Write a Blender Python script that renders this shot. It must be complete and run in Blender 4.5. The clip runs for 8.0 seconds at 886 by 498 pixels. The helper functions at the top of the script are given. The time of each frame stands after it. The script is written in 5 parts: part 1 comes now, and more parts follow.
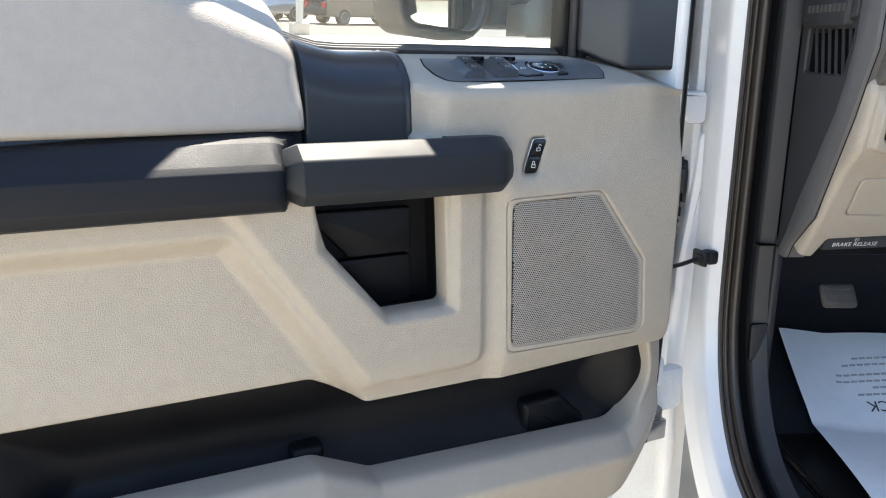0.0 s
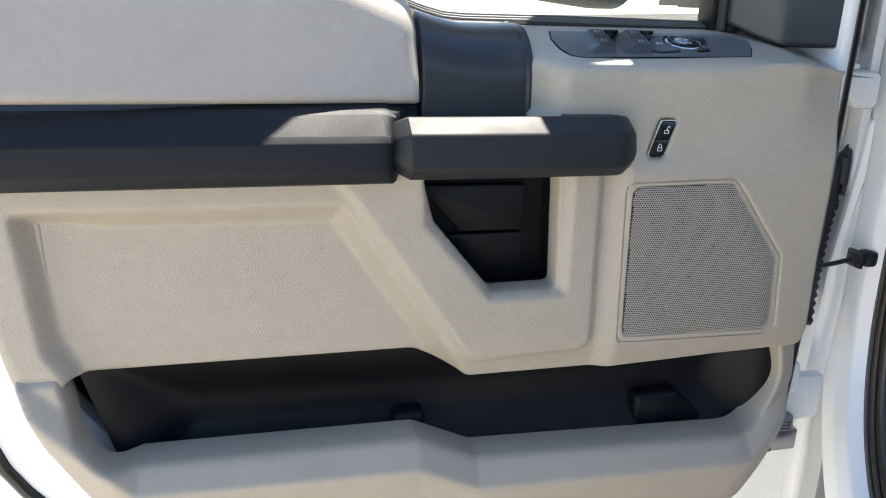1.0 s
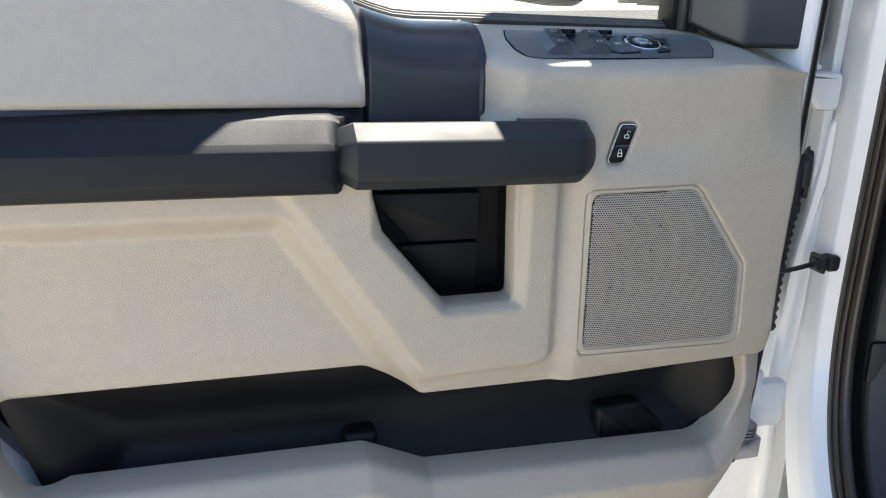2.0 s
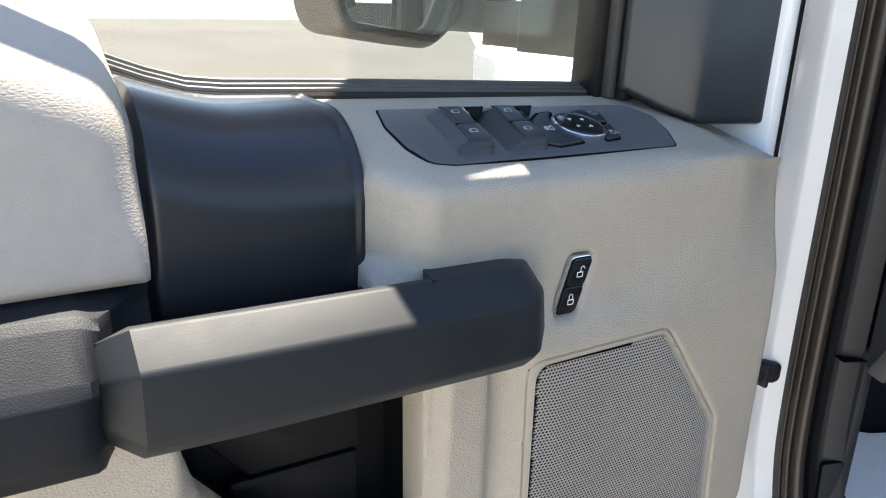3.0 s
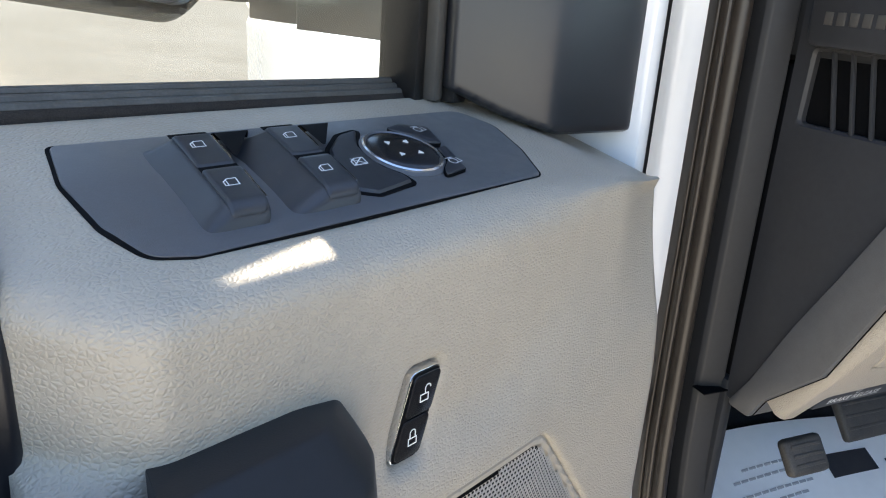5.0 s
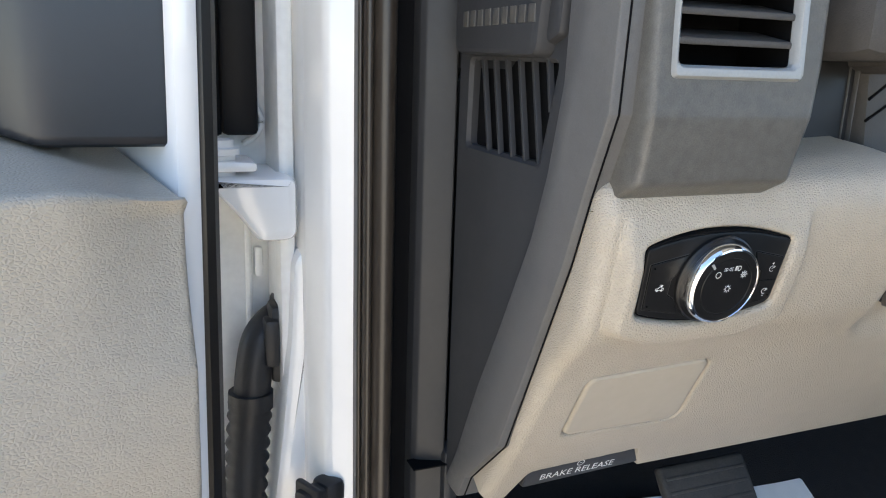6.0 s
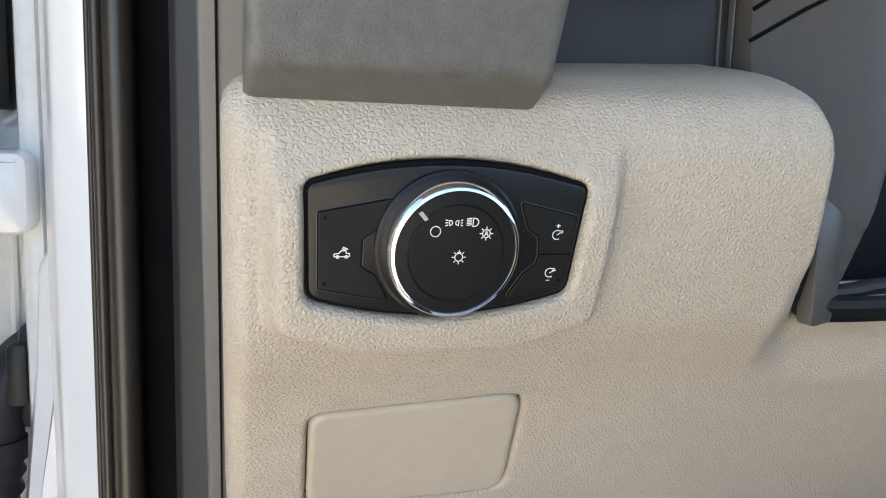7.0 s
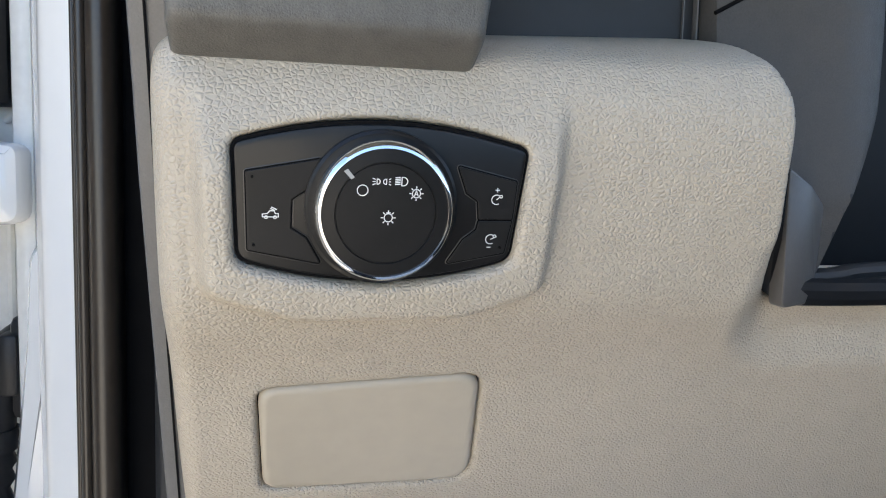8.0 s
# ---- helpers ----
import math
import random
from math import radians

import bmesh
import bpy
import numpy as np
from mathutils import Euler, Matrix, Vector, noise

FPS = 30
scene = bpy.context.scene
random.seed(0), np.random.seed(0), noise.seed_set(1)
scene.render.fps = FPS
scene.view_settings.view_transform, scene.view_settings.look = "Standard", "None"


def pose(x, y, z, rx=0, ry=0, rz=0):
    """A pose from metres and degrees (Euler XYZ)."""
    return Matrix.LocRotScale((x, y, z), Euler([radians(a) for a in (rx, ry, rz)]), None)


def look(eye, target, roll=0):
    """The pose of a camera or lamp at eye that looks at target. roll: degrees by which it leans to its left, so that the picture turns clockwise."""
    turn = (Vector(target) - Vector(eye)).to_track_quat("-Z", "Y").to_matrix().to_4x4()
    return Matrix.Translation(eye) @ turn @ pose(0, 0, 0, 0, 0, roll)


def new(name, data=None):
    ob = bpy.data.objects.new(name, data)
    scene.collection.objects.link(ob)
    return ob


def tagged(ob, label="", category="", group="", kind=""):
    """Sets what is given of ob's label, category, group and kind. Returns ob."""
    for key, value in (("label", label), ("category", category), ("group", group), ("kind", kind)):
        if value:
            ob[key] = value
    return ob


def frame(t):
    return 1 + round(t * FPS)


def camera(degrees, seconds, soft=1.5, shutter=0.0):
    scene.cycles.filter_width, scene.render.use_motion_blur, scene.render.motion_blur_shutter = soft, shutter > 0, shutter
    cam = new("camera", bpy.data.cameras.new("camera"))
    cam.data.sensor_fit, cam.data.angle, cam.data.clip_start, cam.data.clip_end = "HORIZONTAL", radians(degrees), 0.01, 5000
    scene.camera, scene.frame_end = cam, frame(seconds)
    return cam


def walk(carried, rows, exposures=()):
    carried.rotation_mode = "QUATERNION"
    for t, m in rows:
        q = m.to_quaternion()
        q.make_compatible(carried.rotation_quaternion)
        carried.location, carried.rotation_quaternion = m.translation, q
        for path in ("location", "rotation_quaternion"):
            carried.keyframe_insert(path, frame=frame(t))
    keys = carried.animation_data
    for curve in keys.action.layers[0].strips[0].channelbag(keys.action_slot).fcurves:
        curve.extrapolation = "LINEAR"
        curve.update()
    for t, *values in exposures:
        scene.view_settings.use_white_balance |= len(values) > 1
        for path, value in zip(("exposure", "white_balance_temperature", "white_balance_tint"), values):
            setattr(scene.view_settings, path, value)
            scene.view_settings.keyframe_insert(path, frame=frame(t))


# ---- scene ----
cam = camera(61.3, 8.0, 1.1)
# The truck stands with its nose a little down: everything on it leans by RAKE about the first eye.
RAKE = Matrix.Translation((0, 0, 1.59)) @ Matrix.Rotation(radians(-4.5), 4, 'X') @ Matrix.Translation((0, 0, -1.59))
PATH = [
    (0, (-0.0001, 0.0081, 1.6013), (0.8588, 1.7405, 1.0905), 0.80),
    (0.5, (0.0339, -0.0019, 1.6104), (0.6132, 1.8246, 1.0372), 1.08),
    (1, (0.0722, -0.0011, 1.6191), (0.5191, 1.8485, 1.0033), 1.65),
    (1.2, (0.0859, 0.0095, 1.6250), (0.5176, 1.8573, 0.9931), 1.73),
    (2.3, (0.1043, 0.1137, 1.6256), (0.7735, 1.8962, 1.0133), 2.17),
    (2.5, (0.1136, 0.2025, 1.6323), (0.8940, 1.9419, 1.0279), 2.47),
    (2.7, (0.1459, 0.3277, 1.6412), (1.0230, 2.0263, 1.0533), 2.99),
    (3, (0.1765, 0.4721, 1.6656), (1.2153, 2.0780, 1.0809), 2.89),
    (3.2, (0.2036, 0.5399, 1.6789), (1.3104, 2.0931, 1.0768), 3.39),
    (3.5, (0.2345, 0.6274, 1.6802), (1.4738, 2.0699, 1.0611), 3.77),
    (4, (0.2768, 0.6897, 1.6771), (1.6237, 2.0110, 1.0137), 4.40),
    (4.2, (0.2886, 0.7003, 1.6747), (1.6608, 1.9905, 1.0018), 4.55),
    (5.3, (0.3827, 0.6398, 1.6605), (1.8391, 1.8741, 1.0645), 3.76),
    (5.5, (0.4356, 0.5970, 1.6512), (1.9022, 1.8398, 1.0992), 3.57),
    (5.7, (0.5047, 0.5498, 1.6370), (1.9813, 1.8152, 1.1698), 3.58),
    (6, (0.6365, 0.4911, 1.6285), (2.0863, 1.7964, 1.1878), 2.60),
    (6.5, (0.8188, 0.4545, 1.5798), (2.2016, 1.8632, 1.2581), 2.59),
    (7, (0.9080, 0.4550, 1.5401), (2.2458, 1.9251, 1.3184), 2.47),
    (7.5, (0.9374, 0.4495, 1.5227), (2.2065, 1.9863, 1.3563), 2.51),
    (8, (0.9444, 0.4285, 1.5153), (2.1994, 1.9783, 1.3628), 2.37),
]
walk(cam, [(t, RAKE @ look(eye, target, roll)) for t, eye, target, roll in PATH],
     [(0.0, 2.15, 6400, 10), (1.0, 1.96, 6380, 10), (2.5, 2.06, 6350, 10), (3.2, 2.16, 6450, 10), (4.0, 2.34, 6500, 10), (5.5, 2.30, 6600, 10), (6.0, 2.43, 6600, 10), (6.6, 2.62, 6780, 10), (8.0, 2.46, 6430, 10)])

# ---- world, sun, exposure ----
scene.view_settings.exposure = 0.0
world = bpy.data.worlds.new("sky")
scene.world = world
world.use_nodes = True
sky = world.node_tree.nodes.new("ShaderNodeTexSky")
sky.sky_type, sky.sun_disc = "NISHITA", False
sky.dust_density = 0.2
SUN_ALT, SUN_AZ = radians(65.5), radians(24.2)      # azimuth from +y towards +x
sky.sun_elevation, sky.sun_rotation = SUN_ALT, SUN_AZ
background = world.node_tree.nodes["Background"]
background.inputs["Strength"].default_value = 0.10
world.node_tree.links.new(sky.outputs[0], background.inputs["Color"])
sun = new("sun", bpy.data.lights.new("sun", "SUN"))
sun.data.energy, sun.data.angle, sun.data.color = 5.0, radians(0.53), (1.0, 0.92, 0.79)
to_sun = Vector((math.sin(SUN_AZ) * math.cos(SUN_ALT), math.cos(SUN_AZ) * math.cos(SUN_ALT), math.sin(SUN_ALT)))
sun.matrix_world = look(to_sun * 50, (0, 0, 0))


# ---- materials ----
def material(name, colour, rough=0.5, metal=0.0, vary=0.12, scale=30.0, grain=0.0, grain_size=900.0, fine=0.0, coat=0.0, cells=False, specular=0.5, stretch=1.0, sheen=0.0):
    """A node material: base colour mottled at two scales, with a relief of grain (cells: leather, else noise) in metres."""
    m = bpy.data.materials.new(name)
    m.use_nodes = True
    nt = m.node_tree
    n, link = nt.nodes, nt.links.new
    b = n["Principled BSDF"]
    b.inputs["Roughness"].default_value, b.inputs["Metallic"].default_value = rough, metal
    b.inputs["Coat Weight"].default_value = coat
    b.inputs["Specular IOR Level"].default_value = specular
    b.inputs["Sheen Weight"].default_value, b.inputs["Sheen Roughness"].default_value = sheen, 0.45
    co = n.new("ShaderNodeTexCoord")
    mixes = []
    for k, sc in enumerate((scale, scale * 9)):
        t = n.new("ShaderNodeTexNoise")
        t.inputs["Scale"].default_value, t.inputs["Detail"].default_value = sc, 5
        link(co.outputs["Object"], t.inputs["Vector"])
        mixes.append(t)
    add = n.new("ShaderNodeMath")
    link(mixes[0].outputs[0], add.inputs[0])
    link(mixes[1].outputs[0], add.inputs[1])
    ramp = n.new("ShaderNodeMapRange")
    ramp.inputs[1].default_value, ramp.inputs[2].default_value = 0.7, 1.3
    ramp.inputs[3].default_value, ramp.inputs[4].default_value = 1 - vary, 1 + vary
    link(add.outputs[0], ramp.inputs[0])
    mul = n.new("ShaderNodeMix")
    mul.data_type, mul.blend_type = "RGBA", "MULTIPLY"
    mul.inputs[0].default_value = 1
    mul.inputs[6].default_value = (*colour, 1)
    link(ramp.outputs[0], mul.inputs[7])
    link(mul.outputs[2], b.inputs["Base Color"])
    rr = n.new("ShaderNodeMapRange")
    rr.inputs[1].default_value, rr.inputs[2].default_value = 0.35, 0.65
    rr.inputs[3].default_value, rr.inputs[4].default_value = rough * 0.9, min(1, rough * 1.1)
    link(mixes[0].outputs[0], rr.inputs[0])
    link(rr.outputs[0], b.inputs["Roughness"])
    if grain:
        bump = n.new("ShaderNodeBump")
        bump.inputs["Distance"].default_value = grain
        bump.inputs["Strength"].default_value = 1.0
        if cells:
            longer = n.new("ShaderNodeMapping")
            longer.inputs["Scale"].default_value = (1 / stretch, 1, 1)
            link(co.outputs["Object"], longer.inputs["Vector"])
            warp = n.new("ShaderNodeTexNoise")
            warp.inputs["Scale"].default_value, warp.inputs["Detail"].default_value = grain_size * 0.6, 2
            link(longer.outputs[0], warp.inputs["Vector"])
            shift = n.new("ShaderNodeVectorMath")
            shift.operation = "MULTIPLY_ADD"
            shift.inputs[1].default_value = (0.4 / grain_size,) * 3
            link(warp.outputs["Color"], shift.inputs[0])
            link(longer.outputs[0], shift.inputs[2])
            v = n.new("ShaderNodeTexVoronoi")
            v.feature = "DISTANCE_TO_EDGE"
            v.inputs["Scale"].default_value = grain_size
            link(shift.outputs[0], v.inputs["Vector"])
            mr = n.new("ShaderNodeMapRange")
            mr.interpolation_type = "SMOOTHSTEP"
            mr.inputs[1].default_value, mr.inputs[2].default_value = 0.0, 0.34
            link(v.outputs["Distance"], mr.inputs[0])
            pit = n.new("ShaderNodeTexNoise")
            pit.inputs["Scale"].default_value, pit.inputs["Detail"].default_value = grain_size * 0.9, 3
            link(longer.outputs[0], pit.inputs["Vector"])
            mix = n.new("ShaderNodeMath")
            mix.operation = "MULTIPLY_ADD"
            mix.inputs[1].default_value = 0.2
            link(pit.outputs[0], mix.inputs[0])
            link(mr.outputs[0], mix.inputs[2])
            link(mix.outputs[0], bump.inputs["Height"])
        else:
            v = n.new("ShaderNodeTexNoise")
            v.inputs["Scale"].default_value, v.inputs["Detail"].default_value = grain_size, 2
            link(co.outputs["Object"], v.inputs["Vector"])
            link(v.outputs[0], bump.inputs["Height"])
        link(bump.outputs[0], b.inputs["Normal"])
    return m


def pane(name, tint, dust, amount):
    """A thin pane: clear, glossy at a slant, under a thin film of dust that scatters the light through."""
    m = bpy.data.materials.new(name)
    m.use_nodes = True
    nt = m.node_tree
    n, link = nt.nodes, nt.links.new
    n.remove(n["Principled BSDF"])
    clear, gloss, film = (n.new("ShaderNodeBsdf" + k) for k in ("Transparent", "Glossy", "Translucent"))
    clear.inputs["Color"].default_value = (*tint, 1)
    gloss.inputs["Roughness"].default_value = 0.02
    film.inputs["Color"].default_value = (*dust, 1)
    slant = n.new("ShaderNodeFresnel")
    slant.inputs["IOR"].default_value = 1.25
    noise = n.new("ShaderNodeTexNoise")
    noise.inputs["Scale"].default_value, noise.inputs["Detail"].default_value = 4, 6
    how = n.new("ShaderNodeMapRange")
    how.inputs[3].default_value, how.inputs[4].default_value = amount * 0.7, amount * 1.3
    link(noise.outputs[0], how.inputs[0])
    first, last = n.new("ShaderNodeMixShader"), n.new("ShaderNodeMixShader")
    link(slant.outputs[0], first.inputs[0])
    link(clear.outputs[0], first.inputs[1])
    link(gloss.outputs[0], first.inputs[2])
    link(how.outputs[0], last.inputs[0])
    link(first.outputs[0], last.inputs[1])
    link(film.outputs[0], last.inputs[2])
    link(last.outputs[0], n["Material Output"].inputs["Surface"])
    return m


BEIGE = material("beige_vinyl", (0.40, 0.348, 0.275), 0.43, vary=0.05, scale=8, grain=0.00033, grain_size=470, cells=True, specular=0.62, stretch=1.2)
BEIGE_DOOR = material("beige_door_vinyl", (0.385, 0.338, 0.266), 0.45, vary=0.05, scale=8, grain=0.00026, grain_size=430, cells=True, specular=0.65, stretch=1.4)
BEIGE_SOFT = material("beige_soft_vinyl", (0.39, 0.345, 0.29), 0.52, vary=0.05, scale=8, grain=0.00012, grain_size=420, cells=True, specular=0.4, stretch=1.8)
BEIGE_SMOOTH = material("beige_smooth_plastic", (0.385, 0.338, 0.268), 0.46, vary=0.04, scale=10, grain=0.00004, grain_size=1500)
NAVY = material("dark_vinyl", (0.0085, 0.0095, 0.0120), 0.56, vary=0.1, scale=12, grain=0.00006, grain_size=520, cells=True, specular=0.24)
INLAY = material("dark_inlay_vinyl", (0.0060, 0.0065, 0.0095), 0.37, vary=0.1, scale=12, grain=0.00006, grain_size=900, specular=0.6, sheen=0.12)
HANDLE = material("handle_plastic", (0.0105, 0.0115, 0.0125), 0.54, vary=0.1, scale=15, grain=0.00006, grain_size=1100, specular=0.36, sheen=0.04)
DARK = material("dark_plastic", (0.015, 0.0155, 0.0165), 0.56, vary=0.1, scale=15, grain=0.00005, grain_size=1400)
LINER = material("pocket_plastic", (0.0040, 0.0040, 0.0046), 0.5, vary=0.15, scale=15, grain=0.00006, grain_size=1200, specular=0.25)
SWITCH = material("switch_plate_plastic", (0.062, 0.065, 0.071), 0.42, vary=0.12, scale=100, grain=0.00010, grain_size=1600, specular=0.7, sheen=0.15)
ROCKER = material("rocker_plastic", (0.024, 0.025, 0.028), 0.42, vary=0.1, scale=100, grain=0.00006, grain_size=1600, specular=0.65)
SAIL_DARK = material("sail_cover_plastic", (0.012, 0.0122, 0.0145), 0.33, vary=0.08, scale=15, grain=0.00003, grain_size=1500, specular=0.65)
SAIL = material("sail_plastic", (0.072, 0.065, 0.056), 0.36, vary=0.08, scale=15, grain=0.00004, grain_size=1500)
TRIM_LIGHT = material("dash_band_plastic", (0.100, 0.097, 0.095), 0.46, vary=0.10, scale=110, grain=0.00014, grain_size=1300)
SATIN = material("satin_grey_paint", (0.27, 0.28, 0.28), 0.34, vary=0.06, scale=60, specular=0.6)
BIN = material("dash_grey_plastic", (0.094, 0.089, 0.080), 0.42, vary=0.22, scale=130, grain=0.00028, grain_size=1300)
END_TRIM = material("dash_end_plastic", (0.034, 0.0345, 0.037), 0.50, vary=0.08, scale=15, grain=0.00008, grain_size=1300, specular=0.32)
TRIM = material("pillar_trim_plastic", (0.029, 0.029, 0.030), 0.46, vary=0.08, scale=15, grain=0.00008, grain_size=1300, specular=0.32)
COLUMN = material("column_plastic", (0.060, 0.056, 0.052), 0.58, vary=0.14, scale=110, grain=0.00030, grain_size=1100, specular=0.35)
FLAP = material("flap_plastic", (0.075, 0.068, 0.062), 0.42, vary=0.1, scale=30, grain=0.00006, grain_size=1200)
OLIVE = material("olive_pocket_liner", (0.030, 0.034, 0.018), 0.6, vary=0.15, scale=40)
FLOCK = material("flocked_seal", (0.040, 0.033, 0.027), 0.9, vary=0.35, scale=120, grain=0.0006, grain_size=1500, specular=0.2)
RIB = material("ribbed_seal_rubber", (0.085, 0.078, 0.066), 0.5, vary=0.25, scale=60)
GLOSS = material("piano_black", (0.012, 0.012, 0.013), 0.22, vary=0.1, scale=40)
KEY = material("button_black", (0.008, 0.008, 0.0084), 0.38, vary=0.1, scale=40, grain=0.00002, grain_size=2500, specular=0.32)
RUBBER = material("rubber", (0.010, 0.0088, 0.0078), 0.34, vary=0.2, scale=40, grain=0.00008, grain_size=700)
SEAL = material("brown_black_rubber", (0.032, 0.025, 0.019), 0.34, vary=0.15, scale=30, grain=0.00005, grain_size=800)
PEDAL = material("worn_pedal_rubber", (0.060, 0.054, 0.047), 0.6, vary=0.35, scale=60, grain=0.0004, grain_size=600)
BOOT = material("rubber_boot", (0.014, 0.014, 0.015), 0.5, vary=0.2, scale=40)
WHITE = material("white_paint", (0.80, 0.80, 0.79), 0.18, vary=0.02, scale=4, coat=0.6)
WHITE_DULL = material("white_primer_paint", (0.74, 0.74, 0.72), 0.4, vary=0.06, scale=14, coat=0.2)
CHROME = material("chrome", (0.82, 0.83, 0.85), 0.08, 1.0, vary=0.02)
RING = material("satin_chrome", (0.75, 0.76, 0.78), 0.24, 1.0, vary=0.03)
STEEL = material("worn_steel", (0.35, 0.34, 0.33), 0.35, 1.0, vary=0.15, scale=60)
KEY_EDGE = material("button_groove", (0.030, 0.030, 0.030), 0.35, vary=0.05, scale=40)
PRINT = material("white_print", (0.75, 0.75, 0.73), 0.5, vary=0.03)
PRINT_GREY = material("grey_print", (0.35, 0.35, 0.34), 0.5, vary=0.03)
INK_FAINT = material("grey_ink", (0.42, 0.42, 0.43), 0.7, vary=0.1)
INK = material("black_ink", (0.03, 0.03, 0.035), 0.7, vary=0.1)
MESH_GREY = material("grille_plastic", (0.36, 0.325, 0.28), 0.5, vary=0.05, scale=10)
# Near black: stands for shade in gaps and hollows, and colours small black parts.
SHADE_AND_BLACK = material("gap_shade_and_black", (0.004, 0.004, 0.0045), 0.8, vary=0.2, scale=30, specular=0.1)
CARPET = material("black_carpet", (0.014, 0.014, 0.015), 0.95, vary=0.35, scale=60, grain=0.002, grain_size=500)
PAPER = material("white_paper", (0.90, 0.90, 0.89), 0.8, vary=0.03, scale=5, grain=0.0006, grain_size=25)
MIRROR = material("mirror_glass", (0.92, 0.93, 0.93), 0.01, 1.0, vary=0.01)
GLASS = pane("window_glass", (0.97, 0.98, 0.95), (0.85, 0.68, 0.48), 0.030)
HEADLINER = material("grey_headliner", (0.45, 0.44, 0.42), 0.9, vary=0.05, grain=0.0005, grain_size=600)
CONCRETE = material("pale_concrete", (0.42, 0.380, 0.320), 0.85, vary=0.12, scale=0.5, grain=0.004, grain_size=12)
# Dark tan that stands for the lot's concrete lying in shade.
SHADED_GROUND = material("shaded_ground", (0.058, 0.054, 0.047), 0.9, vary=0.22, scale=0.6, grain=0.004, grain_size=40)
ASPHALT = material("asphalt", (0.085, 0.083, 0.078), 0.9, vary=0.2, scale=0.8, grain=0.004, grain_size=40)

# ---- shapes ----
YAW = radians(25)
ORIGIN = Vector((1.034, 0.698, 0.0))      # dash corner beside the lamp switch
LAT = np.array([math.cos(YAW), -math.sin(YAW), 0.0])     # across the cab, to the right
FWD = np.array([math.sin(YAW), math.cos(YAW), 0.0])      # towards the bonnet
CAB_SCALE = 1.0479                                       # the cab against the door: size, turn and shift
CAB_TURN = np.array(Euler((radians(0.343), radians(-1.339), radians(-0.674))).to_matrix())
CAB_SHIFT = np.array([0.0061, -0.0090, -0.0971])


def cab(l, f, z):
    """From cab axes (across, forward, up) to the truck's building axes."""
    l, f, z = np.broadcast_arrays(np.asarray(l, float), np.asarray(f, float), np.asarray(z, float))
    P = np.array(ORIGIN) + l[..., None] * LAT + f[..., None] * FWD + z[..., None] * np.array([0, 0, 1.0])
    return CAB_SCALE * P @ CAB_TURN.T + CAB_SHIFT


def rounded(points, radius=0.01, steps=5):
    """A closed outline with its corners rounded; a point may bring its own radius."""
    pts = [(p[0], p[1], p[2] if len(p) > 2 else radius) for p in points]
    out = []
    for i, (x, y, r) in enumerate(pts):
        p = Vector((x, y))
        a, b = Vector(pts[i - 1][:2]) - p, Vector(pts[(i + 1) % len(pts)][:2]) - p
        la, lb = a.length, b.length
        a.normalize(), b.normalize()
        half = max(a.angle(b), 1e-3) / 2
        if r <= 0 or half > radians(89):
            out.append((x, y))
            continue
        t = min(r / math.tan(half), 0.48 * la, 0.48 * lb)
        p0, p1 = p + a * t, p + b * t
        for k in range(steps + 1):
            s = k / steps
            q = p0 * (1 - s) ** 2 + p * 2 * s * (1 - s) + p1 * s ** 2
            out.append((q.x, q.y))
    return np.array(out)


def distance(P, poly):
    """Signed distance of points to a closed outline (inside negative), and the nearest points on it."""
    A, B = poly, np.roll(poly, -1, 0)
    best = np.full(len(P), 1e9)
    near = np.zeros_like(P)
    inside = np.zeros(len(P), bool)
    for a, b in zip(A, B):
        e = b - a
        s = np.clip(((P - a) @ e) / max(e @ e, 1e-12), 0, 1)
        q = a + s[:, None] * e
        d = ((P - q) ** 2).sum(1)
        m = d < best
        best[m], near[m] = d[m], q[m]
        cross = ((a[1] > P[:, 1]) != (b[1] > P[:, 1]))
        if abs(e[1]) > 1e-12:
            inside ^= cross & (P[:, 0] < e[0] * (P[:, 1] - a[1]) / e[1] + a[0])
    d = np.sqrt(best)
    return np.where(inside, -d, d), near


def ramp(d, width):
    """0 outside, 1 deeper than width inside an outline, smooth between."""
    s = np.clip(-d / width, 0, 1)
    return s * s * (3 - 2 * s)


